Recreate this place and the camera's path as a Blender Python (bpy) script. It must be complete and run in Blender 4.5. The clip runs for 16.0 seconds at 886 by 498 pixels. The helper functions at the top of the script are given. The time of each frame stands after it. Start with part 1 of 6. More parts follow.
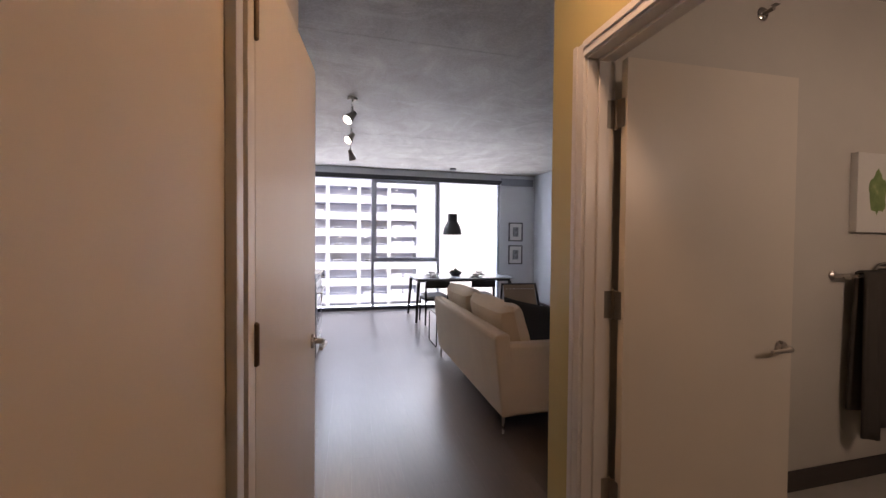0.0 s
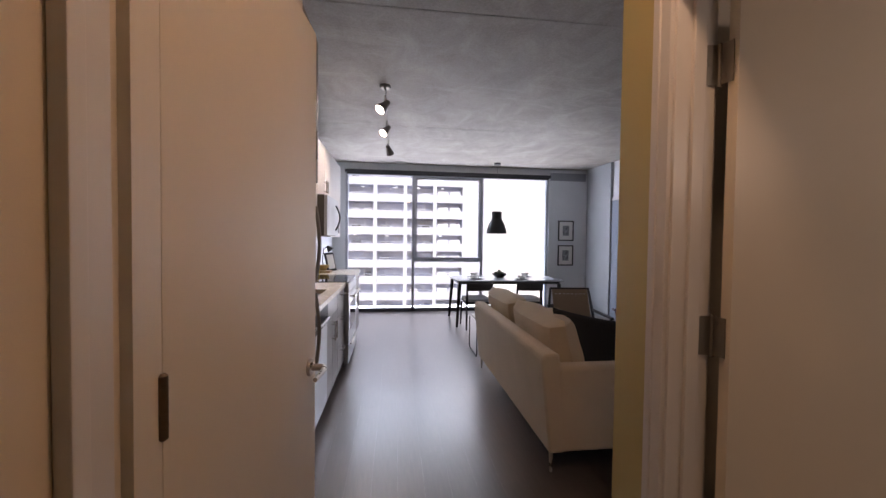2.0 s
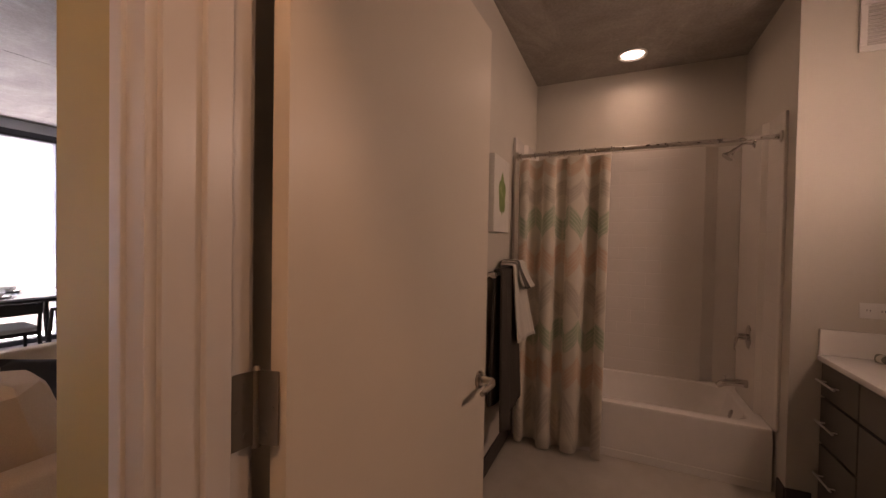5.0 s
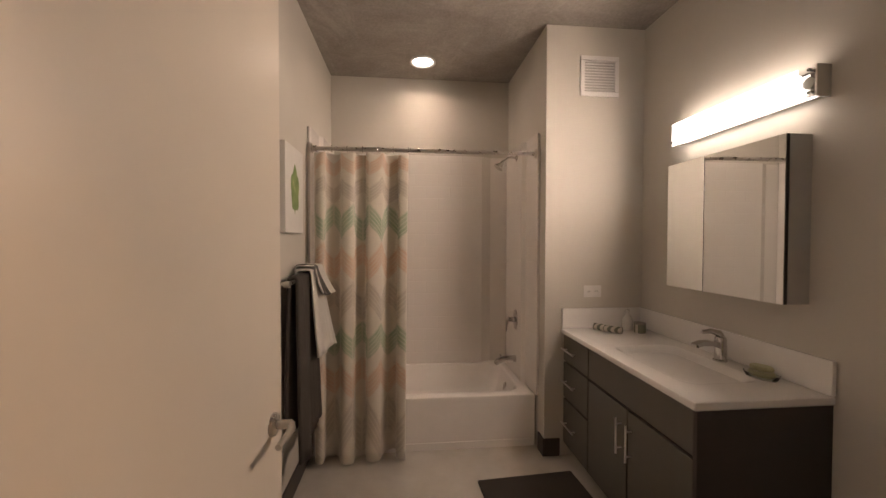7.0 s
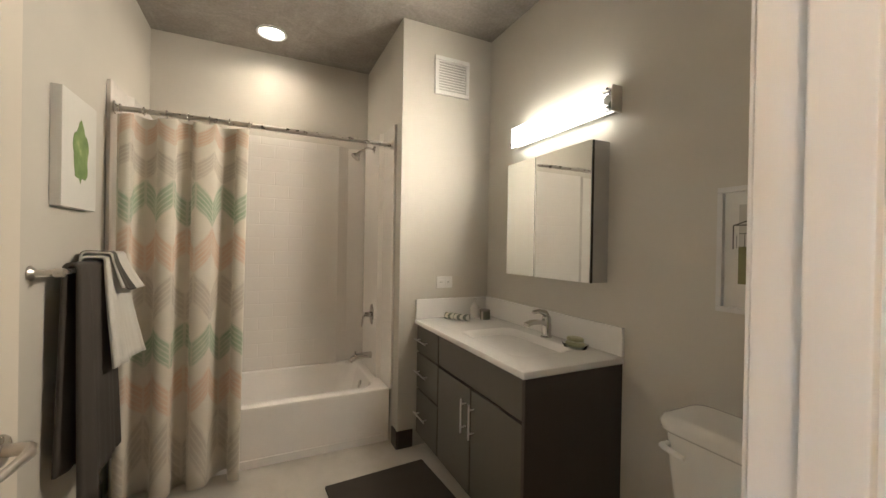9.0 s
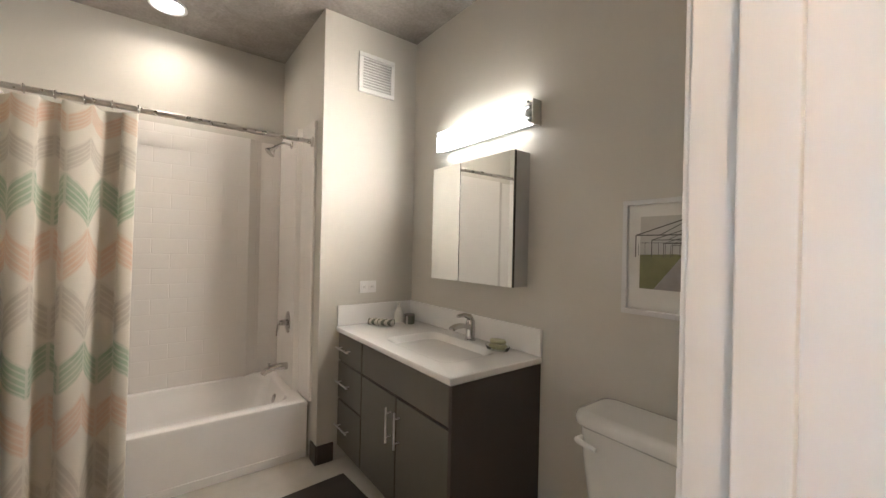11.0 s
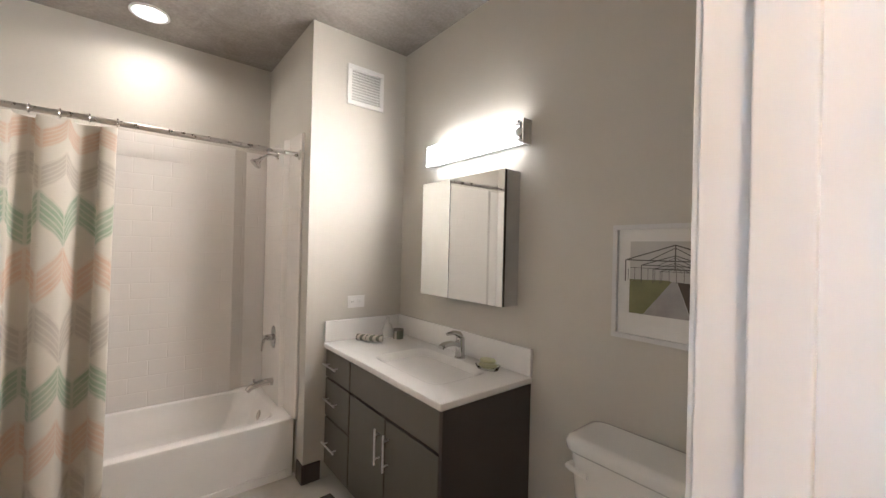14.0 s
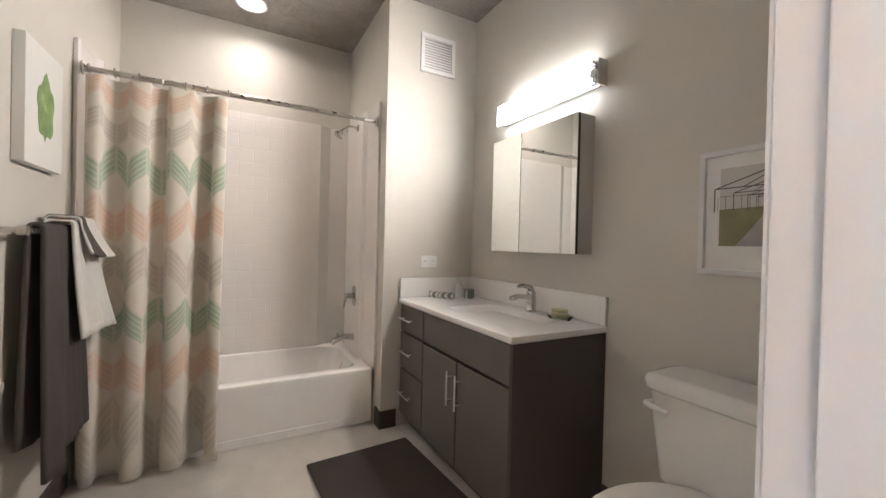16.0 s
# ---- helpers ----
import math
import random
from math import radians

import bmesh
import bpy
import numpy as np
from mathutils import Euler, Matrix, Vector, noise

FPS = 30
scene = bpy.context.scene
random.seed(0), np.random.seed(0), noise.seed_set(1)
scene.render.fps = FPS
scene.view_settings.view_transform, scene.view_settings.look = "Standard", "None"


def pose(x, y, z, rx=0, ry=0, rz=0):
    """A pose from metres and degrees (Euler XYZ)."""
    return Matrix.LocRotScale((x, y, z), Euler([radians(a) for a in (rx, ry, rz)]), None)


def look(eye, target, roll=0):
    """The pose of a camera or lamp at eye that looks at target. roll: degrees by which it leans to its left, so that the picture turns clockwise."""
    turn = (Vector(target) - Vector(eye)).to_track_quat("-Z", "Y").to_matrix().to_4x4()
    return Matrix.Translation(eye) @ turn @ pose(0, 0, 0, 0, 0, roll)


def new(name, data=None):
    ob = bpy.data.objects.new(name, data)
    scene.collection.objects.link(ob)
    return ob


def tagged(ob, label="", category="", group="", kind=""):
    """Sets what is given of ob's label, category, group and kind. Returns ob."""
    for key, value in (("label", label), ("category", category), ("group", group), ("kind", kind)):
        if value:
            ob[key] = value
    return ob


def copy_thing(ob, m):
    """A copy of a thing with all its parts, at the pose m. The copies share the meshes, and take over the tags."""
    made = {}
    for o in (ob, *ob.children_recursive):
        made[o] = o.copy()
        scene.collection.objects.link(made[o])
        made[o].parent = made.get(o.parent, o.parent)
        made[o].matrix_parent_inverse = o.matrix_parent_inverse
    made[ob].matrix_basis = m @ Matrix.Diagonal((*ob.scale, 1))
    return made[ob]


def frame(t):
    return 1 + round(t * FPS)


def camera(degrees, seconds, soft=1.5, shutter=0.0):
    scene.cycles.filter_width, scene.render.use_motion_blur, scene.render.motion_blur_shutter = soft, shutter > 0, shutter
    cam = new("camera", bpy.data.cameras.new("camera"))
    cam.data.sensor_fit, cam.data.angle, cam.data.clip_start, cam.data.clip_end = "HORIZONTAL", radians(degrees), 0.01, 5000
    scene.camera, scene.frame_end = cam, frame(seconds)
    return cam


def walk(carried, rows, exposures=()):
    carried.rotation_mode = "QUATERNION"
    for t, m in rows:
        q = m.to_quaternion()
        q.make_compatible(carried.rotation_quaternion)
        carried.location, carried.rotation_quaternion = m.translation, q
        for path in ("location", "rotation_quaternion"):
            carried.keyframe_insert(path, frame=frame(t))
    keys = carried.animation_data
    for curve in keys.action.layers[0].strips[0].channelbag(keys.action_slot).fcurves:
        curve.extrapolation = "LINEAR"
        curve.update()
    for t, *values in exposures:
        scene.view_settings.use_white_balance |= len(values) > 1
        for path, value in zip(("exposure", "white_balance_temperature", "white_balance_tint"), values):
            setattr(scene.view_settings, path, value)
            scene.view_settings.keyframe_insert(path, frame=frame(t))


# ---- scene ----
cam = camera(98.5, 16.0)
PATH = [
    (0, (0.491, 0.643, 1.366), (0.98, 2.582, 1.324), 0.5),
    (0.5, (0.581, 0.717, 1.361), (1.056, 2.66, 1.317), 0.5),
    (1, (0.645, 0.766, 1.372), (1.01, 2.732, 1.328), 0.5),
    (1.5, (0.666, 0.834, 1.373), (0.92, 2.818, 1.325), 0.5),
    (2, (0.639, 0.998, 1.382), (0.89, 2.982, 1.329), 0.7),
    (2.5, (0.631, 1.135, 1.376), (0.903, 3.115, 1.326), 0.7),
    (3, (0.718, 1.246, 1.364), (1.125, 3.204, 1.314), 0.7),
    (3.5, (0.846, 1.341, 1.368), (1.545, 3.214, 1.32), 0.7),
    (4, (0.939, 1.393, 1.373), (2.011, 3.081, 1.328), 0.8),
    (4.5, (1.04, 1.484, 1.36), (2.552, 2.793, 1.327), 1.1),
    (5, (1.151, 1.502, 1.366), (2.968, 2.336, 1.331), 1.0),
    (7.3, (1.357, 1.606, 1.394), (3.338, 1.33, 1.374), 0.6),
    (7.5, (1.371, 1.652, 1.369), (3.344, 1.323, 1.366), 1.0),
    (8, (1.364, 1.638, 1.347), (3.313, 1.189, 1.344), 1.0),
    (8.5, (1.375, 1.56, 1.314), (3.267, 0.912, 1.307), 1.0),
    (9, (1.375, 1.476, 1.304), (3.183, 0.622, 1.295), 1.0),
    (9.5, (1.392, 1.451, 1.308), (3.098, 0.407, 1.307), 1.2),
    (9.7, (1.399, 1.456, 1.322), (3.069, 0.354, 1.309), 1.2),
    (12, (1.419, 1.486, 1.336), (3.005, 0.269, 1.337), 1.3),
    (12.5, (1.423, 1.489, 1.35), (3.005, 0.264, 1.351), 1.3),
    (13, (1.427, 1.486, 1.363), (2.995, 0.245, 1.365), 1.3),
    (13.5, (1.43, 1.487, 1.392), (2.991, 0.237, 1.389), 1.3),
    (14, (1.437, 1.482, 1.415), (2.992, 0.225, 1.42), 1.4),
    (14.5, (1.432, 1.504, 1.4), (2.986, 0.245, 1.403), 1.4),
    (15, (1.441, 1.52, 1.362), (3.083, 0.379, 1.354), 1.4),
    (15.5, (1.431, 1.507, 1.277), (3.166, 0.512, 1.267), 1.4),
    (16, (1.401, 1.503, 1.175), (3.159, 0.55, 1.159), 1.4),
]
EXPOSURES = [
    (0.0, 0.36, 6450, 23), (2.0, 0.14, 6450, 23), (3.5, -0.10, 6450, 23), (4.0, 0.0, 6700, 26), (5.0, 0.42, 7300, 36), (7.5, 1.62, 5900, 10), (9.0, 2.00, 5550, 0), (10.0, 2.16, 5300, 1), (12.0, 2.28, 5100, 4), (16.0, 2.36, 4980, 5),
]
walk(cam, [(t, look(eye, target, roll)) for t, eye, target, roll in PATH], EXPOSURES)

# ---- world, sun, large lights ----
world = bpy.data.worlds.new("sky")
scene.world = world
world.use_nodes = True
wn = world.node_tree
sky = wn.nodes.new("ShaderNodeTexSky")
sky.sky_type = "NISHITA"
sky.sun_disc = False
sky.sun_elevation, sky.sun_rotation = radians(30), radians(180)
wn.links.new(sky.outputs[0], wn.nodes["Background"].inputs[0])
wn.nodes["Background"].inputs[1].default_value = 0.15


def lamp(name, kind, m, power, colour, **settings):
    data = bpy.data.lights.new(name, kind)
    data.energy, data.color = power, colour
    for key, value in settings.items():
        if key == "size":
            data.shape, data.size, data.size_y = "RECTANGLE", value[0], value[1]
        elif key == "radius":
            data.shadow_soft_size = value
        elif key == "disk":
            data.shape, data.size = "DISK", value
        elif key == "angle":
            data.angle = radians(value)
        elif key == "cone":
            data.spot_size, data.spot_blend = radians(value), 0.6
        elif key == "spread":
            data.spread = radians(value)
    ob = new(name, data)
    ob.matrix_basis = m
    return ob


lamp("sun", "SUN", look((0, -38, 26), (0, 8, 0)), 3.7, (1.0, 0.96, 0.92), angle=0.5)
# stand-in area lamps: skylight above the window, added unseen ceiling fill below the sill
lamp("window_daylight", "AREA", look((1.69, 9.5, 5.0), (1.69, 5.0, 1.0)), 780, (0.78, 0.89, 1.0), size=(6.4, 4.2))
lamp("ceiling_fill", "AREA", look((1.69, 9.5, -0.75), (1.69, 5.0, 2.6)), 330, (0.86, 0.92, 1.0), size=(5.0, 1.4))
lamp("hall_light", "AREA", look((1.08, 1.62, 2.715), (1.08, 1.62, 0)), 8.2, (1.0, 0.60, 0.32), disk=0.24)
lamp("bath_downlight", "AREA", look((4.285, 1.44, 2.752), (4.285, 1.44, 0)), 1.2, (1.0, 0.72, 0.50), disk=0.14, spread=160)
lamp("vanity_light", "AREA", look((2.89, 0.110, 1.985), (3.18, 1.2, 1.92)), 9.4, (1.0, 0.76, 0.56), size=(0.56, 0.10), spread=156)
lamp("vanity_light_up", "AREA", look((2.975, 0.070, 2.052), (2.975, 0.070, 3)), 0.26, (1.0, 0.76, 0.56), size=(0.66, 0.05))
lamp("vanity_light_down", "AREA", look((2.975, 0.070, 1.918), (2.975, 0.070, 0)), 0.18, (1.0, 0.76, 0.56), size=(0.66, 0.05))
for y in (4.62, 5.42):
    lamp("track_spot", "SPOT", look((0.46, y, 2.56), (-0.35, y - 0.55, 1.0)), 28, (1.0, 0.78, 0.56), radius=0.04, cone=120)

# ---- materials ----


class Mat:
    """A small wrapper round a node material."""

    def __init__(self, name, colour=(0.5, 0.5, 0.5), rough=0.5, metal=0.0, **inputs):
        self.m = bpy.data.materials.new(name)
        self.m.use_nodes = True
        self.t = self.m.node_tree
        self.p = self.t.nodes["Principled BSDF"]
        self.p.inputs["Base Color"].default_value = (*colour, 1)
        self.p.inputs["Roughness"].default_value = rough
        self.p.inputs["Metallic"].default_value = metal
        for key, value in inputs.items():
            self.p.inputs[key.replace("_", " ")].default_value = value
        self.colour = colour
        self.space = None

    def node(self, kind, **values):
        n = self.t.nodes.new(kind)
        for key, value in values.items():
            n.inputs[key.replace("_", " ")].default_value = value
        return n

    def link(self, a, b):
        self.t.links.new(a, b)

    def coords(self, scale=(1, 1, 1)):
        if self.space is None:
            self.space = self.t.nodes.new("ShaderNodeTexCoord").outputs["Object"]
        mp = self.t.nodes.new("ShaderNodeMapping")
        mp.inputs["Scale"].default_value = scale
        self.link(self.space, mp.inputs["Vector"])
        return mp.outputs[0]

    def noise(self, scale, detail=4, stretch=(1, 1, 1), rough=0.55, distortion=0.0):
        n = self.node("ShaderNodeTexNoise", Scale=scale, Detail=detail, Roughness=rough, Distortion=distortion)
        self.link(self.coords(stretch), n.inputs["Vector"])
        return n.outputs["Fac"]

    def ramp(self, fac, stops, constant=False):
        r = self.t.nodes.new("ShaderNodeValToRGB")
        if constant:
            r.color_ramp.interpolation = "CONSTANT"
        while len(r.color_ramp.elements) < len(stops):
            r.color_ramp.elements.new(0.5)
        for e, (at, c) in zip(r.color_ramp.elements, stops):
            e.position, e.color = at, (*c, 1)
        self.link(fac, r.inputs[0])
        return r.outputs[0]

    def math(self, op, a, b=0.0):
        n = self.t.nodes.new("ShaderNodeMath")
        n.operation = op
        for i, v in enumerate((a, b)):
            if isinstance(v, (int, float)):
                n.inputs[i].default_value = v
            else:
                self.link(v, n.inputs[i])
        return n.outputs[0]

    def mix(self, fac, a, b, blend="MIX"):
        n = self.t.nodes.new("ShaderNodeMix")
        n.data_type, n.blend_type = "RGBA", blend
        for i, v in ((0, fac), (6, a), (7, b)):
            if isinstance(v, (int, float)):
                n.inputs[i].default_value = v
            elif isinstance(v, tuple):
                n.inputs[i].default_value = (*v, 1)
            else:
                self.link(v, n.inputs[i])
        return n.outputs[2]

    def base(self, out):
        self.link(out, self.p.inputs["Base Color"])
        return self

    def rough(self, fac, low, high):
        n = self.t.nodes.new("ShaderNodeMapRange")
        n.inputs[3].default_value, n.inputs[4].default_value = low, high
        self.link(fac, n.inputs[0])
        self.link(n.outputs[0], self.p.inputs["Roughness"])
        return self

    def bump(self, fac, strength=0.2, distance=0.01):
        b = self.node("ShaderNodeBump", Strength=strength, Distance=distance)
        self.link(fac, b.inputs["Height"])
        self.link(b.outputs[0], self.p.inputs["Normal"])
        return self


def shade(c, k):
    return tuple(min(1.0, v * k) for v in c)


def paint(name, colour, rough=0.6, grain=260, stain=0.05, strength=0.08):
    """Rolled wall paint: fine stipple and faint large unevenness."""
    m = Mat(name, colour, rough)
    big = m.noise(1.3, 5)
    m.base(m.ramp(big, [(0.3, shade(colour, 1 - stain)), (0.7, shade(colour, 1 + stain))]))
    m.rough(m.noise(3, 3), rough - 0.06, rough + 0.06)
    return m.bump(m.noise(grain, 2), strength, 0.002).m


def gloss_paint(name, colour, rough=0.32):
    """Brushed trim and door paint: faint vertical brush marks."""
    m = Mat(name, colour, rough)
    m.base(m.ramp(m.noise(1.1, 4), [(0.3, shade(colour, 0.95)), (0.7, shade(colour, 1.03))]))
    m.rough(m.noise(5, 3, (6, 6, 0.6)), rough - 0.05, rough + 0.07)
    return m.bump(m.noise(60, 3, (3, 3, 0.15)), 0.05, 0.002).m


def metal(name, colour, rough):
    m = Mat(name, colour, rough, 1.0)
    m.rough(m.noise(30, 3), max(0.02, rough - 0.05), rough + 0.06)
    return m.m


def brushed(name, colour, rough):
    m = Mat(name, colour, rough, 1.0)
    m.base(m.ramp(m.noise(2, 3), [(0.3, shade(colour, 0.93)), (0.7, shade(colour, 1.05))]))
    m.rough(m.noise(220, 2, (1, 1, 0.03)), rough - 0.03, rough + 0.05)
    return m.m


def fabric(name, colour, scale=420, rough=0.9, fade=0.08):
    m = Mat(name, colour, rough, 0.0, Sheen_Weight=0.15 if max(colour) > 0.1 else 0.0)
    weave = m.noise(scale, 2)
    big = m.noise(4, 4)
    c = m.ramp(big, [(0.3, shade(colour, 1 - fade)), (0.7, shade(colour, 1 + fade))])
    m.base(m.mix(0.35, c, m.ramp(weave, [(0.3, shade(colour, 0.7)), (0.7, shade(colour, 1.2))])))
    return m.bump(weave, 0.3, 0.003).m


def plain(name, colour, rough=0.5, metallic=0.0, vary=0.06):
    m = Mat(name, colour, rough, metallic)
    m.base(m.ramp(m.noise(6, 4), [(0.3, shade(colour, 1 - vary)), (0.7, shade(colour, 1 + vary))]))
    m.rough(m.noise(25, 3), rough - 0.04, rough + 0.06)
    return m.m


def concrete():
    m = Mat("board_formed_concrete", (0.3, 0.29, 0.28), 0.75)
    big = m.noise(0.55, 8, (1, 0.75, 1), 0.62, 0.9)
    mid = m.noise(3.2, 8, (1, 0.7, 1), 0.68, 0.7)
    fine = m.noise(60, 4)
    c = m.ramp(big, [(0.28, (0.175, 0.152, 0.128)), (0.5, (0.275, 0.250, 0.218)), (0.72, (0.40, 0.375, 0.338))])
    c = m.mix(0.6, c, m.ramp(mid, [(0.3, (0.15, 0.132, 0.108)), (0.55, (0.31, 0.285, 0.25)), (0.75, (0.48, 0.45, 0.40))]))
    streak = m.noise(1.6, 6, (0.45, 1.8, 1), 0.72, 1.2)
    c = m.mix(m.ramp(streak, [(0.55, (0, 0, 0)), (0.72, (0.5, 0.5, 0.5))]), c, (0.47, 0.435, 0.39))
    m.base(m.mix(0.12, c, m.ramp(fine, [(0.3, (0.1, 0.1, 0.1)), (0.7, (0.6, 0.58, 0.55))])))
    m.rough(mid, 0.55, 0.85)
    return m.bump(m.math("ADD", mid, m.math("MULTIPLY", fine, 0.4)), 0.22, 0.006).m


def plank_wood():
    m = Mat("dark_stained_plank", (0.045, 0.03, 0.024), 0.28, 0.0, Coat_Weight=1.0, Coat_Roughness=0.30, Coat_IOR=2.0)
    rnd = m.t.nodes.new("ShaderNodeObjectInfo").outputs["Random"]
    grain = m.noise(9, 6, (9, 0.7, 1), 0.65, 0.5)
    fine = m.noise(60, 3, (6, 0.4, 1))
    c = m.ramp(grain, [(0.3, (0.035, 0.023, 0.018)), (0.55, (0.056, 0.038, 0.030)), (0.75, (0.080, 0.056, 0.045))])
    tone = m.ramp(rnd, [(0.0, (0.85, 0.85, 0.85)), (1.0, (1.15, 1.12, 1.10))])
    m.base(m.mix(1.0, c, tone, "MULTIPLY"))
    m.rough(fine, 0.28, 0.38)
    return m.bump(fine, 0.05, 0.002).m


def dark_wood(name="espresso_veneer", colour=(0.05, 0.041, 0.036), rough=0.42):
    m = Mat(name, colour, rough)
    g = m.noise(14, 6, (1, 1, 0.09), 0.6, 0.6)
    m.base(m.ramp(g, [(0.3, shade(colour, 0.94)), (0.7, shade(colour, 1.06))]))
    m.rough(g, rough - 0.05, rough + 0.08)
    return m.bump(g, 0.08, 0.002).m


def glass(name="clear_glass", colour=(0.96, 0.98, 0.98), rough=0.0):
    return Mat(name, colour, rough, 0.0, Transmission_Weight=1.0, IOR=1.45).m


def emitter(name, colour, strength):
    m = Mat(name, (0.8, 0.8, 0.8), 0.4)
    m.p.inputs["Emission Color"].default_value = (*colour, 1)
    m.p.inputs["Emission Strength"].default_value = strength
    return m.m


HALL_PAINT = paint("warm_white_wall_paint", (0.66, 0.59, 0.49))
OLIVE = paint("olive_wall_paint", (0.46, 0.39, 0.17))
BATH_PAINT = paint("warm_grey_wall_paint", (0.56, 0.535, 0.48))
LIVING_PAINT = paint("cool_white_wall_paint", (0.66, 0.68, 0.70))
GREY_PAINT = paint("blue_grey_paint", (0.24, 0.28, 0.34))
TRIM = gloss_paint("white_trim_paint", (0.64, 0.635, 0.63))
DOOR_PAINT = gloss_paint("white_door_paint", (0.69, 0.64, 0.555), 0.36)
CONCRETE = concrete()
PLANK = plank_wood()
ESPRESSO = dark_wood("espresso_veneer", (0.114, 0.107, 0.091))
# about half ESPRESSO's tone; vanity side, kitchen carcasses, over-fridge body
ESPRESSO_SIDE = dark_wood("espresso_side_darker", (0.060, 0.051, 0.046), 0.5)
KITCHEN_GREY = dark_wood("grey_brown_cabinet", (0.20, 0.185, 0.185), 0.34)
BASE_DARK = plain("dark_vinyl_base", (0.055, 0.046, 0.041), 0.5)
CHROME = metal("chrome", (0.60, 0.585, 0.57), 0.07)
NICKEL = metal("satin_nickel", (0.55, 0.52, 0.48), 0.28)
HINGE = metal("dull_steel", (0.30, 0.28, 0.25), 0.42)
STEEL = brushed("brushed_stainless", (0.52, 0.55, 0.58), 0.34)
CASE_METAL = plain("painted_grey_metal", (0.48, 0.47, 0.45), 0.35)
MIRROR = Mat("mirror_glass", (0.86, 0.88, 0.87), 0.01, 1.0).m
BLACK = plain("black_paint", (0.012, 0.012, 0.013), 0.45)
BLACK_GLASS = plain("black_glass", (0.008, 0.008, 0.01), 0.06, 0.0, 0.0)
PORCELAIN = plain("white_porcelain", (0.74, 0.73, 0.70), 0.10, 0.0, 0.02)
ACRYLIC = plain("white_acrylic", (0.86, 0.84, 0.81), 0.13, 0.0, 0.02)
CULTURED = plain("white_cultured_marble", (0.80, 0.79, 0.77), 0.16, 0.0, 0.02)
WHITE_PLASTIC = plain("white_plastic", (0.75, 0.74, 0.72), 0.4, 0.0, 0.02)
WHITE_CAB = gloss_paint("white_cabinet_lacquer", (0.74, 0.72, 0.70), 0.35)
QUARTZ = plain("cream_quartz", (0.80, 0.74, 0.63), 0.25)
SOFA = fabric("cream_sofa_fabric", (0.52, 0.43, 0.31))
CUSHION = fabric("sand_cushion_fabric", (0.50, 0.40, 0.27))
BRIGHT_METAL = metal("bright_satin_metal", (0.80, 0.79, 0.77), 0.30)
BLACK_FABRIC = fabric("black_cushion_fabric", (0.012, 0.013, 0.015))
TOWEL_GREY = fabric("charcoal_terry", (0.062, 0.054, 0.047), 700)
TOWEL_WHITE = fabric("white_terry", (0.62, 0.60, 0.55), 700)
RUG = fabric("charcoal_bath_mat_pile", (0.052, 0.044, 0.037), 500, 0.95, 0.2)
LEATHER = fabric("tan_canvas", (0.30, 0.22, 0.15), 500)
PAPER = plain("white_mat_board", (0.74, 0.73, 0.70), 0.8)

# ---- building helpers ----
ORIGIN = {}


def thing(name, label, category, at=(0, 0, 0), group="", kind=""):
    ob = new(name)
    ob.empty_display_size = 0.1
    ob.location = at
    ORIGIN[ob.name] = Vector(at)
    return tagged(ob, label, category, group, kind)


def finish(name, bm, material, smooth):
    me = bpy.data.meshes.new(name)
    bmesh.ops.recalc_face_normals(bm, faces=bm.faces)
    bm.to_mesh(me)
    bm.free()
    for m in material if isinstance(material, (list, tuple)) else [material]:
        me.materials.append(m)
    if smooth is not None:
        me.shade_smooth()
        me.set_sharp_from_angle(angle=radians(smooth))
    ob = new(name, me)
    if smooth is not None and smooth < 170:
        wn_mod = ob.modifiers.new("even_normals", "WEIGHTED_NORMAL")
        wn_mod.keep_sharp = True
    return ob


def part(name, bm, material, parent, label="", smooth=35):
    """Links bm, built in world metres, as one mesh under parent."""
    o = ORIGIN[parent.name]
    bmesh.ops.translate(bm, verts=bm.verts, vec=-o)
    ob = finish(name, bm, material, smooth)
    ob.parent = parent
    ORIGIN[ob.name] = o
    return tagged(ob, label)


def solid(name, bm, material, label, category, at=None, kind="", group="", smooth=35):
    """Links bm, built in world metres, as a top-level mesh."""
    o = Vector(at) if at else Vector((0, 0, 0))
    bmesh.ops.translate(bm, verts=bm.verts, vec=-o)
    ob = finish(name, bm, material, smooth)
    ob.location = o
    ORIGIN[ob.name] = o
    return tagged(ob, label, category, group, kind)


def box(x0, x1, y0, y1, z0, z1, bevel=0.0, bm=None, segments=2):
    out = bm or bmesh.new()
    r = bmesh.ops.create_cube(out, size=1.0, matrix=Matrix.LocRotScale(((x0 + x1) / 2, (y0 + y1) / 2, (z0 + z1) / 2), None, (abs(x1 - x0), abs(y1 - y0), abs(z1 - z0))))
    if bevel:
        edges = list({e for v in r["verts"] for e in v.link_edges})
        bmesh.ops.bevel(out, geom=edges, offset=bevel, segments=segments, affect="EDGES", profile=0.5)
    return out


def rod(a, b, r, r2=None, n=16, bm=None, caps=True):
    """A round bar from a to b."""
    out = bm or bmesh.new()
    a, b = Vector(a), Vector(b)
    m = Matrix.Translation((a + b) / 2) @ (b - a).to_track_quat("Z", "Y").to_matrix().to_4x4()
    bmesh.ops.create_cone(out, cap_ends=caps, segments=n, radius1=r, radius2=r if r2 is None else r2, depth=(b - a).length, matrix=m)
    return out


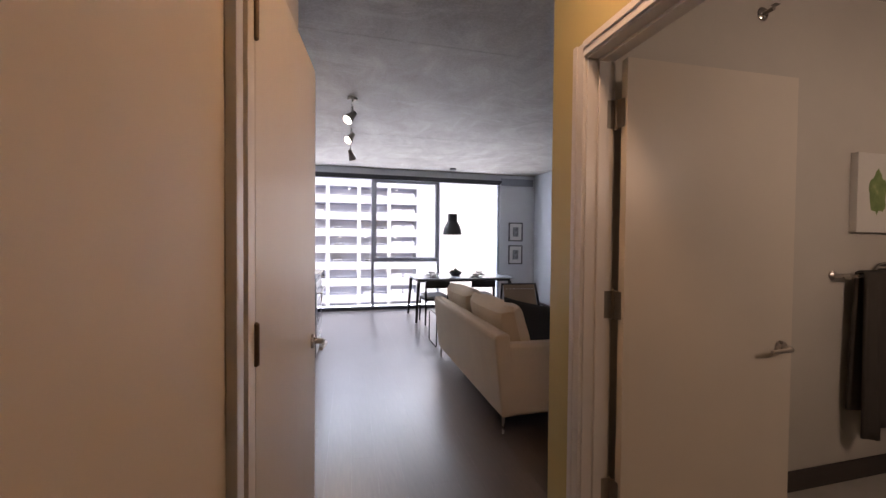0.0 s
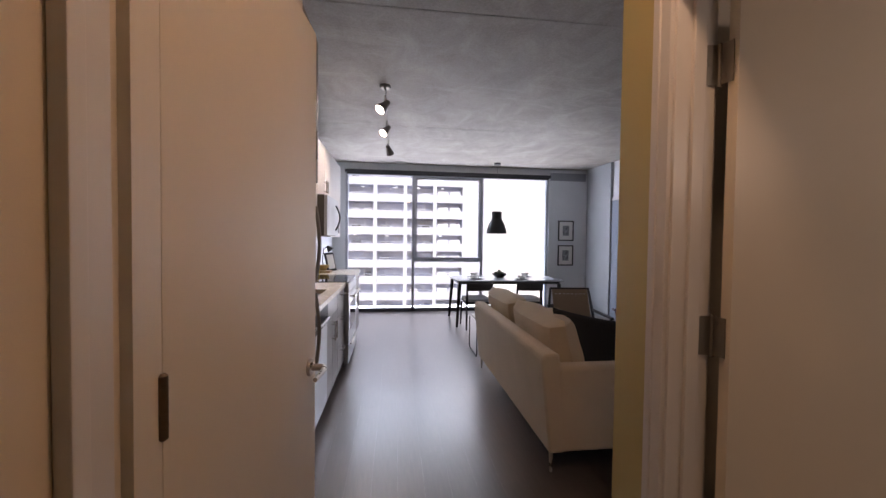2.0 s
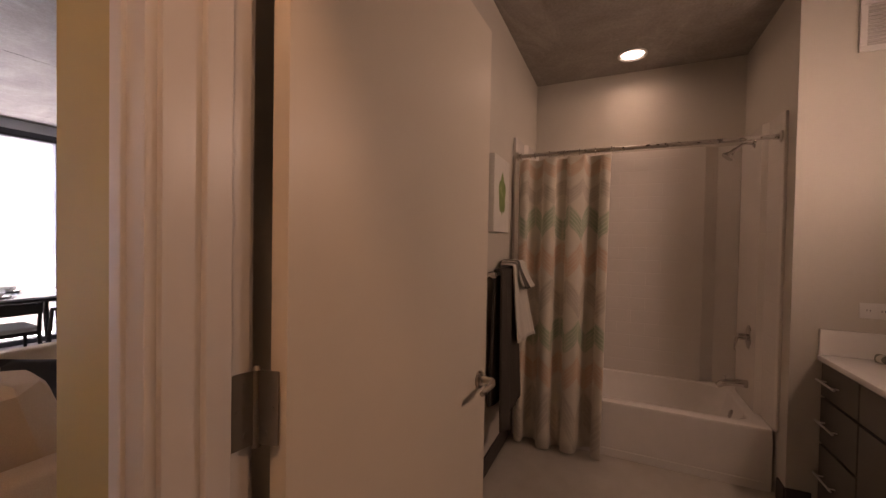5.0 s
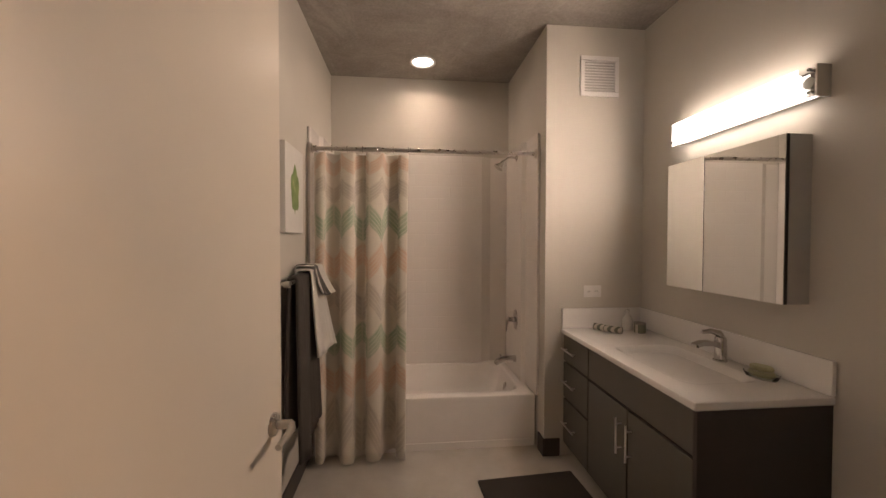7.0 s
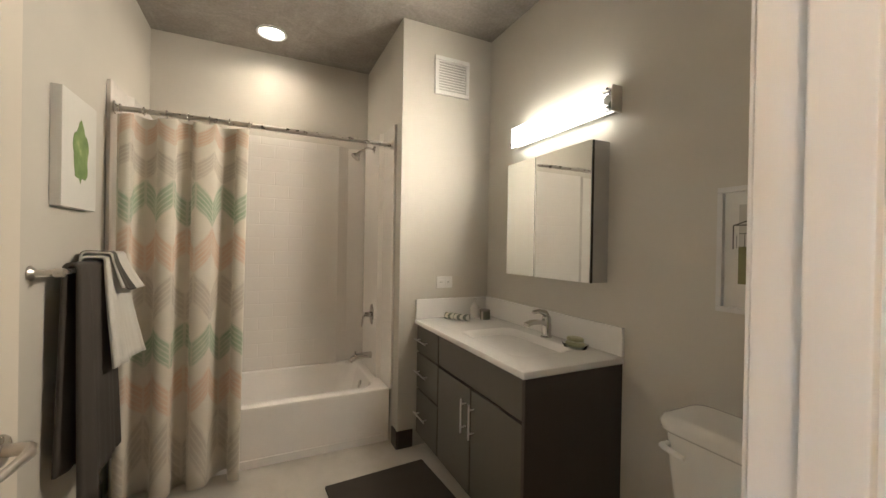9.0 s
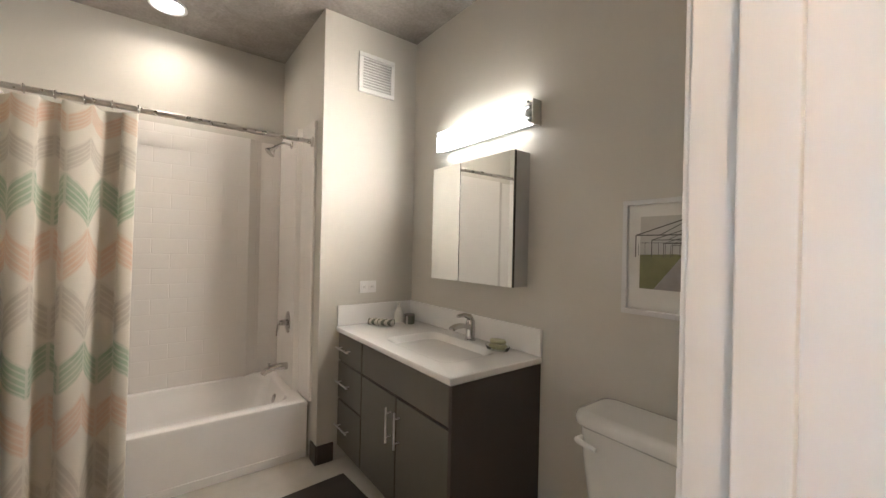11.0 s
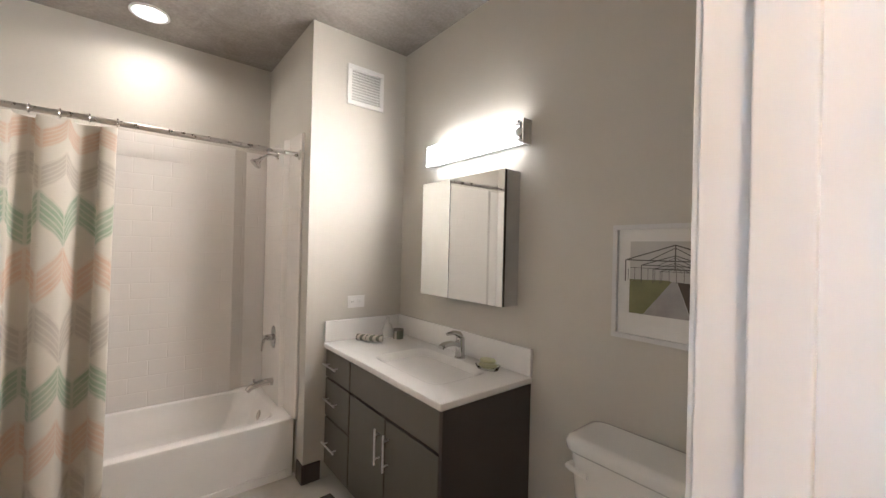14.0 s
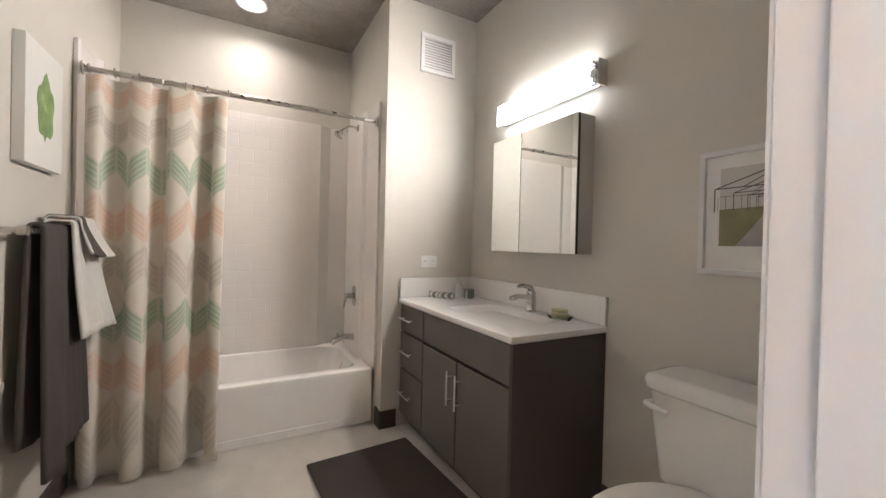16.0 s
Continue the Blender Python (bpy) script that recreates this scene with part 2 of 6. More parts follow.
def tube(points, r, n=10, bm=None):
    """A bent round bar through points; r may be one radius or one a point."""
    out = bm or bmesh.new()
    pts = [Vector(p) for p in points]
    rings = []
    side = None
    for i, p in enumerate(pts):
        d = (pts[min(i + 1, len(pts) - 1)] - pts[max(i - 1, 0)]).normalized()
        if side is None:
            side = d.orthogonal().normalized()
        side = (side - d * side.dot(d)).normalized()
        up = d.cross(side)
        rr = r[i] if isinstance(r, (list, tuple)) else r
        rings.append([out.verts.new(p + rr * (math.cos(2 * math.pi * k / n) * side + math.sin(2 * math.pi * k / n) * up)) for k in range(n)])
    for u, v in zip(rings, rings[1:]):
        for k in range(n):
            out.faces.new((u[k], u[(k + 1) % n], v[(k + 1) % n], v[k]))
    out.faces.new(rings[0][::-1])
    out.faces.new(rings[-1])
    return out


def arc(centre, r, a0, a1, n, plane="xz"):
    c = Vector(centre)
    out = []
    for i in range(n + 1):
        a = radians(a0 + (a1 - a0) * i / n)
        u, v = r * math.cos(a), r * math.sin(a)
        out.append(c + Vector({"xz": (u, 0, v), "yz": (0, u, v), "xy": (u, v, 0)}[plane]))
    return out


def lathe(profile, at, n=28, bm=None, m=None):
    """Turns (radius, height) pairs round a vertical axis at a place."""
    out = bm or bmesh.new()
    m = m or Matrix.Translation(at)
    rings = []
    for r, z in profile:
        if r < 1e-5:
            rings.append([out.verts.new(m @ Vector((0, 0, z)))])
        else:
            rings.append([out.verts.new(m @ Vector((r * math.cos(2 * math.pi * k / n), r * math.sin(2 * math.pi * k / n), z))) for k in range(n)])
    for u, v in zip(rings, rings[1:]):
        for k in range(n):
            q = (k + 1) % n
            if len(u) == 1 and len(v) > 1:
                out.faces.new((u[0], v[k], v[q]))
            elif len(v) == 1 and len(u) > 1:
                out.faces.new((u[k], u[q], v[0]))
            elif len(u) > 1:
                out.faces.new((u[k], u[q], v[q], v[k]))
    return out


def loft(rings, closed=True, caps=True, bm=None):
    """Skins a list of rings of points."""
    out = bm or bmesh.new()
    vs = [[out.verts.new(p) for p in ring] for ring in rings]
    n = len(vs[0])
    for u, v in zip(vs, vs[1:]):
        for k in range(n if closed else n - 1):
            out.faces.new((u[k], u[(k + 1) % n], v[(k + 1) % n], v[k]))
    if caps and closed:
        out.faces.new(vs[0][::-1])
        out.faces.new(vs[-1])
    return out


def rounded(cx, cy, hx, hy, r, z, n=5):
    """A rounded rectangle in plan, as a ring of points."""
    out = []
    for sx, sy, a in ((1, 1, 0), (-1, 1, 90), (-1, -1, 180), (1, -1, 270)):
        for i in range(n + 1):
            t = radians(a + 90 * i / n)
            out.append((cx + sx * (hx - r) + r * math.cos(t), cy + sy * (hy - r) + r * math.sin(t), z))
    return out


def cushion(hx, hy, hz, m, n=12, puff=0.75):
    """A stuffed pillow: two domed faces that meet in a seam."""
    out = bmesh.new()
    grid = {}
    for s in (1, -1):
        for i in range(n + 1):
            for j in range(n + 1):
                u, v = 2 * i / n - 1, 2 * j / n - 1
                edge = abs(u) == 1 or abs(v) == 1
                if edge and s < 0:
                    grid[s, i, j] = grid[1, i, j]
                    continue
                pinch = 1 - 0.06 * (1 - v * v) * abs(u) ** 3, 1 - 0.06 * (1 - u * u) * abs(v) ** 3
                h = hz * ((1 - u ** 4) * (1 - v ** 4)) ** (1 - puff + 0.2)
                h += 0.05 * hz * noise.noise(Vector((u * 2.3 + s, v * 2.3, 3.1 * hx)))* (0 if edge else 1)
                grid[s, i, j] = out.verts.new(m @ Vector((hx * u * pinch[0], hy * v * pinch[1], s * h)))
    for s in (1, -1):
        for i in range(n):
            for j in range(n):
                q = (grid[s, i, j], grid[s, i + 1, j], grid[s, i + 1, j + 1], grid[s, i, j + 1])
                out.faces.new(q if s > 0 else q[::-1])
    return out


def by_normal(ob, slots):
    """Gives the faces of a wall the material slot that suits their direction."""
    for f in ob.data.polygons:
        for slot, axis, sign in slots:
            if f.normal[axis] * sign > 0.7:
                f.material_index = slot
    return ob


# ---- the large structure ----
CEIL = 2.77
WALL_L, WALL_R, WINDOW_Y = -0.50, 4.45, 8.22
HALL_L, HALL_R, BATH_W = 0.26, 1.434, 1.555
BATH_S, BATH_N, BATH_E, CHASE_X, CHASE_Y = 0.02, 2.19, 4.615, 3.708, 0.678
HEAD = 2.125


def wall(name, boxes, material, label):
    bm = bmesh.new()
    for b in boxes:
        box(*b, bm=bm)
    return solid(name, bm, material, label, "wall", kind="structure", smooth=None)


def build_shell():
    ring = box(WALL_L - 0.2, BATH_E + 0.2, -1.4, 8.5, CEIL, CEIL + 0.22)
    # formwork joints and small drips standing proud of the slab
    for x in (0.89, 3.33):
        box(x - 0.006, x + 0.006, 2.3 if x > 1 else -1.2, WINDOW_Y, CEIL - 0.003, CEIL + 0.01, bm=ring)
    for y in (3.35, 5.79):
        box(WALL_L, WALL_R, y - 0.004, y + 0.004, CEIL - 0.002, CEIL + 0.01, bm=ring)
    solid("ceiling", ring, CONCRETE, "exposed board-formed grey concrete ceiling slab", "ceiling", kind="structure", smooth=None)

    w = wall("wall_hall_west", [(0.14, HALL_L, -1.2, 1.63, 0, CEIL), (0.14, HALL_L, 1.63, 2.465, HEAD, CEIL), (0.14, HALL_L, 2.465, 2.63, 0, CEIL)], [HALL_PAINT], "warm white painted hallway wall")
    wall("wall_closet_back", [(-0.62, -0.5, -1.2, 2.63, 0, CEIL)], [HALL_PAINT], "plain white closet wall")
    wall("wall_hall_end", [(-0.5, BATH_W, -1.32, -1.2, 0, CEIL)], [HALL_PAINT], "plain wall behind the hallway")
    w = wall("wall_hall_east", [(HALL_R, BATH_W, -1.2, 1.084, 0, CEIL), (HALL_R, BATH_W, 1.084, 2.026, HEAD, CEIL), (HALL_R, BATH_W, 2.026, 2.28, 0, CEIL)], [OLIVE, BATH_PAINT], "olive painted hallway wall with a bathroom doorway")
    by_normal(w, [(1, 0, 1)])
    wall("wall_bath_south", [(BATH_W, BATH_E + 0.12, BATH_S - 0.12, BATH_S, 0, CEIL)], [BATH_PAINT], "grey-green painted bathroom wall behind the vanity")
    w = wall("wall_bath_north", [(BATH_W, BATH_E + 0.12, BATH_N, 2.28, 0, CEIL)], [BATH_PAINT, LIVING_PAINT], "grey-green painted bathroom wall with the towel bar")
    by_normal(w, [(1, 1, 1)])
    wall("wall_bath_east", [(BATH_E, BATH_E + 0.12, BATH_S, BATH_N, 0, CEIL)], [BATH_PAINT], "painted wall above the tub")
    wall("wall_bath_chase", [(CHASE_X, BATH_E, BATH_S, CHASE_Y, 0, CEIL)], [BATH_PAINT], "grey-green painted boxed-out chase beside the tub")
    wall("wall_kitchen", [(WALL_L - 0.12, WALL_L, 2.63, WINDOW_Y + 0.2, 0, CEIL)], [LIVING_PAINT], "cool white painted kitchen wall")
    wall("wall_fridge_end", [(WALL_L, 0.14, 2.58, 2.63, 0, CEIL)], [HALL_PAINT], "short wall beside the refrigerator")
    wall("wall_window", [(WALL_L, -0.27, WINDOW_Y, WINDOW_Y + 0.2, 0, CEIL), (-0.27, 3.64, WINDOW_Y, WINDOW_Y + 0.2, 2.60, CEIL), (3.64, WALL_R + 0.12, WINDOW_Y, WINDOW_Y + 0.2, 0, CEIL)], [LIVING_PAINT], "white painted wall round the floor-to-ceiling window")
    wall("wall_living_east", [(WALL_R, WALL_R + 0.12, 2.28, WINDOW_Y, 0, CEIL)], [LIVING_PAINT], "white painted living room wall")
    wall("column_east", [(WALL_R - 0.05, WALL_R, 7.32, 8.16, 0, CEIL)], [paint("column_grey", (0.36, 0.38, 0.40))], "pale grey painted pilaster in the living room corner")
    solid("floor_slab", box(WALL_L - 0.12, BATH_E + 0.12, -1.32, 8.42, -0.25, -0.014), plain("screed", (0.02, 0.016, 0.014), 0.8), "dark floor slab under the planks", "floor", kind="structure")
    # bathroom floor
    solid("floor_bathroom", box(BATH_W - 0.06, BATH_E, BATH_S, BATH_N, -0.012, 0.0), BATH_FLOOR, "cream vinyl tile bathroom floor", "floor", kind="structure")


def bath_floor():
    m = Mat("cream_floor_tile", (0.55, 0.52, 0.46), 0.35)
    c = m.ramp(m.noise(5, 6), [(0.3, (0.50, 0.47, 0.41)), (0.7, (0.60, 0.57, 0.51))])
    m.base(c)
    m.rough(m.noise(12, 3), 0.28, 0.42)
    return m.bump(m.noise(90, 3), 0.05, 0.002).m


BATH_FLOOR = bath_floor()
build_shell()


def baseboards():
    def strip(b):
        solid("baseboard", box(*b, bevel=0.004), BASE_DARK, "dark vinyl baseboard along the wall", "baseboard", kind="structure")
    h = 0.115
    strip((BATH_W, 2.56, BATH_S, BATH_S + 0.012, 0, h))
    strip((CHASE_X - 0.012, CHASE_X, 0.575, CHASE_Y, 0, h))
    strip((CHASE_X - 0.012, 3.80, CHASE_Y, CHASE_Y + 0.012, 0, h))
    strip((BATH_W, 3.80, BATH_N - 0.012, BATH_N, 0, h))
    strip((3.64, WALL_R - 0.05, WINDOW_Y - 0.012, WINDOW_Y, 0, h))
    strip((WALL_R - 0.012, WALL_R, 2.3, 7.3, 0, h))
    strip((HALL_R - 0.012, HALL_R, 2.09, 2.28, 0, h))
    strip((BATH_W, WALL_R, 2.28, 2.292, 0, h))


def casing(name, label, x_face, out, y0, y1, head, width=0.09):
    """Flat door casing with a stepped inner edge on one face of a wall."""
    t = thing(name, label, "door casing", ((x_face), (y0 + y1) / 2, 0), kind="structure")
    a, b = sorted((x_face, x_face + out * 0.016))
    c, d = sorted((x_face, x_face + out * 0.022))
    r = 0.010
    for lo, hi, s in ((y0 - r - width, y0 - r, -1), (y1 + r, y1 + r + width, 1)):
        bm = box(a, b, lo, hi, 0, head + width, 0.003)
        e = (lo - 0.003, lo + 0.025) if s < 0 else (hi - 0.025, hi + 0.003)
        box(c, d, *e, 0.001, head + width + 0.003, 0.003, bm=bm)
        part("upright", bm, TRIM, t)
    bm = box(a, b, y0 - r + 0.0005, y1 + r - 0.0005, head + 0.008, head + width, 0.003)
    box(c, d, y0 - r + 0.001, y1 + r - 0.001, head + width - 0.025, head + width + 0.003, 0.003, bm=bm)
    part("head", bm, TRIM, t)
    return t


def lever(parent, m, flip=1):
    """A round rose with a straight lever; local x runs along the door, y out of its face."""
    bm = lathe([(0.0, 0), (0.030, 0), (0.031, 0.004), (0.028, 0.010), (0.012, 0.012), (0.012, 0.05), (0.0, 0.05)], (0, 0, 0), 24, m=m @ pose(0, 0, 0, -90))
    rose = part("rose", bm, NICKEL, parent, "round satin nickel rose")
    pts = [m @ Vector(p) for p in ((0, 0.036, 0), (0.004 * flip, 0.050, 0), (0.025 * flip, 0.058, 0), (0.06 * flip, 0.060, 0.001), (0.115 * flip, 0.056, -0.002))]
    part("lever", tube(pts, [0.010, 0.011, 0.0105, 0.009, 0.0075], 12), NICKEL, rose)


def hinge(parent, at, swing, leaf=0.036):
    """A butt hinge: two leaves round a knuckle."""
    x, y, z = at
    bm = rod((x, y, z - 0.057), (x, y, z + 0.057), 0.0065, n=12)
    for s in (-1, 1):
        rod((x, y, z + s * 0.057), (x, y, z + s * 0.063), 0.0075, 0.004 if s > 0 else 0.0075, 12, bm=bm)
    for ang in swing:
        d = Vector((math.cos(radians(ang)), math.sin(radians(ang)), 0))
        n = Vector((-d.y, d.x, 0)) * 0.0015
        a = Vector(at) + d * 0.004
        ring = [a - n, a + n, a + d * leaf + n, a + d * leaf - n]
        loft([[p + Vector((0, 0, k)) for p in ring] for k in (-0.057, 0.057)], bm=bm)
        for k in (-0.038, 0, 0.038):
            for w in (0.014, 0.026):
                if leaf > 0.03 and (k == 0) != (w == 0.014):
                    q = a + d * w + Vector((0, 0, k))
                    rod(q - n * 1.7, q + n * 1.7, 0.004, n=8, bm=bm)
    return part("hinge", bm, HINGE, parent, "dull steel butt hinge")


def bath_door():
    y0, y1 = 1.100, 2.010
    casing("trim_bath_hall", "white painted casing round the bathroom doorway", HALL_R, -1, y0, y1, HEAD - 0.015, 0.064)
    c = thing("trim_bath_inside", "white painted casing inside the bathroom doorway", "door casing", (BATH_W, y1, 0), kind="structure")
    part("upright", box(BATH_W, BATH_W + 0.009, y0 - 0.094, y0 - 0.004, 0, HEAD + 0.07, 0.004), TRIM, c)
    part("upright", box(BATH_W, BATH_W + 0.016, y1 + 0.010, y1 + 0.095, 0, HEAD + 0.07, 0.003), TRIM, c)
    j = thing("door_frame_bath", "white painted bathroom door jamb with stop moulding", "door frame", ((HALL_R + BATH_W) / 2, y0, 0), kind="structure")
    a, b = HALL_R - 0.002, BATH_W + 0.002
    for lo, hi, s0, s1 in ((y0 - 0.016, y0, y0 - 0.001, y0 + 0.012), (y1, y1 + 0.016, y1 - 0.012, y1 + 0.001)):
        bm = box(a, b, lo, hi, 0, HEAD, 0.002)
        box(HALL_R + 0.046, HALL_R + 0.085, s0, s1, 0, HEAD - 0.015, 0.003, bm=bm)
        part("jamb", bm, TRIM, j)
    bm = box(a, b, y0, y1, HEAD - 0.015, HEAD + 0.001, 0.002)
    box(HALL_R + 0.046, HALL_R + 0.085, y0, y1, HEAD - 0.027, HEAD - 0.014, 0.003, bm=bm)
    part("head_jamb", bm, TRIM, j)
    # leaf, swung a quarter turn into the bathroom
    pin = (BATH_W + 0.004, 1.990, 0)
    leaf = thing("door_bathroom", "white flush bathroom door standing open", "door", pin)
    ORIGIN[leaf.name] = Vector((0, 0, 0))
    part("leaf", box(0.018, 0.884, -0.036, 0.0, 0.012, 2.106, 0.002), DOOR_PAINT, leaf)
    lever(leaf, pose(0.818, -0.036, 0.905, 0, 0, 180), 1)
    lever(leaf, pose(0.818, 0.0, 0.905, 0, 0, 0), -1)
    part("latch_plate", box(0.883, 0.8855, -0.030, -0.006, 0.875, 0.935, 0.0008), HINGE, leaf, "steel latch plate")
    leaf.matrix_basis = pose(*pin, 0, 0, -2.2)
    hg = thing("door_hinges_bath", "three dull steel hinges on the bathroom door jamb", "hinges", pin)
    for z in (0.320, 1.108, 1.892):
        hinge(hg, (pin[0] + 0.006, pin[1] + 0.015, z), (172, -80))


def closet_door():
    y0, y1 = 1.645, 2.450
    casing("trim_closet", "white painted casing round the closet doorway", HALL_L, 1, 1.554, y1, HEAD - 0.015, 0.072)
    j = thing("door_frame_closet", "white painted closet door jamb", "door frame", (0.2, y0, 0), kind="structure")
    for lo, hi, face in ((1.5775, 1.6445, HALL_L + 0.0172), (y1, y1 + 0.0095, HALL_L + 0.002)):
        part("jamb", box(0.138, face, lo, hi, 0, HEAD, 0.001), DOOR_PAINT, j)
    part("head_jamb", box(0.138, HALL_L + 0.002, y0, y1, HEAD - 0.015, HEAD + 0.001, 0.002), TRIM, j)
    pin = (HALL_L + 0.008, 1.6445, 0)
    leaf = thing("door_closet", "white flush closet door standing slightly ajar", "door", pin)
    ORIGIN[leaf.name] = Vector((0, 0, 0))
    part("leaf", box(0.0005, 0.788, -0.010, 0.028, 0.012, 2.106, 0.0015), DOOR_PAINT, leaf)
    lever(leaf, pose(0.716, -0.010, 0.932, 0, 0, 180), 1)
    leaf.matrix_basis = pose(*pin, 0, 0, 84.4)
    # seen edge on, only the knuckle and a sliver of each leaf stand clear of the paint
    hg = thing("door_hinges_closet", "three dark bronze hinges on the closet door", "hinges", pin)
    bronze = metal("dark_bronze", (0.16, 0.12, 0.08), 0.45)
    for z in (0.320, 1.112, 1.892):
        bm = rod((pin[0] + 0.012, 1.641, z - 0.050), (pin[0] + 0.012, 1.641, z + 0.050), 0.0075, n=14)
        for k in (-0.030, -0.010, 0.010, 0.030):
            rod((pin[0] + 0.012, 1.641, z + k - 0.0006), (pin[0] + 0.012, 1.641, z + k + 0.0006), 0.0080, n=14, bm=bm)
        for k in (-1, 1):
            rod((pin[0] + 0.012, 1.641, z + k * 0.050), (pin[0] + 0.012, 1.641, z + k * 0.0535), 0.0070, 0.0035, 14, bm=bm)
        part("hinge", bm, bronze, hg, "dark bronze hinge knuckle")


def window_wall():
    x0, x1, top = -0.27, 3.64, 2.60
    t = thing("window_1", "floor-to-ceiling aluminium window with an operable centre sash", "window", (x0, WINDOW_Y, 0), kind="structure")
    FR = plain("grey_anodised_aluminium", (0.42, 0.45, 0.51), 0.4, 0.2)
    y0, y1 = WINDOW_Y + 0.02, WINDOW_Y + 0.10
    part("sill", box(x0, x1, y0 - 0.02, y1 + 0.02, 0, 0.06, 0.004), plain("dark_sill", (0.05, 0.055, 0.065), 0.4), t, "dark metal sill track")
    part("head_rail", box(x0, x1, y0, y1, top - 0.045, top, 0.003), FR, t)
    for x in (x0 + 0.02, 0.985, 2.305, x1 - 0.02):
        part("mullion", box(x - 0.026, x + 0.026, y0, y1, 0.061, top - 0.046, 0.003), FR, t)
    part("transom", box(1.012, 2.278, y0, y1, 0.94, 0.985, 0.003), FR, t)
    sash = part("sash", box(1.014, 2.276, y0 - 0.012, y0 + 0.03, 0.987, 1.03, 0.003), FR, t, "operable sash frame")
    for b in ((1.014, 2.276, 2.50, 2.55), ):
        part("sash_rail", box(b[0], b[1], y0 - 0.012, y0 + 0.03, b[2], b[3], 0.003), FR, sash)
    for x in (1.014, 2.236):
        part("sash_stile", box(x, x + 0.04, y0 - 0.011, y0 + 0.029, 1.031, 2.499, 0.003), FR, sash)
    G = glass("window_glass")
    for a, b, lo, hi in ((x0 + 0.046, 0.958, 0.061, top - 0.046), (1.012, 2.278, 0.061, 0.939), (1.055, 2.235, 1.031, 2.499), (2.332, x1 - 0.046, 0.061, top - 0.046)):
        p = part("pane", box(a, b, y0 + 0.034, y0 + 0.042, lo, hi), G, t, "clear glass pane")
        p.visible_shadow = False
    b = thing("roller_blind", "dark rolled-up blind along the window head", "blind", (x0, WINDOW_Y, 2.6))
    part("fascia", box(x0 - 0.005, x1 + 0.005, WINDOW_Y - 0.075, WINDOW_Y - 0.002, 2.585, 2.640, 0.006), plain("charcoal_fascia", (0.035, 0.038, 0.045), 0.5), b)
    part("roll", rod((x0 + 0.03, WINDOW_Y - 0.045, 2.575), (x1 - 0.03, WINDOW_Y - 0.045, 2.575), 0.022, n=14), BLACK, b)
    tr = solid("trim_head", box(3.66, WALL_R - 0.06, WINDOW_Y - 0.03, WINDOW_Y - 0.002, 2.55, 2.70, 0.004), plain("grey_head_trim", (0.30, 0.32, 0.35), 0.5), "grey trim band at the wall head", "trim", kind="structure")


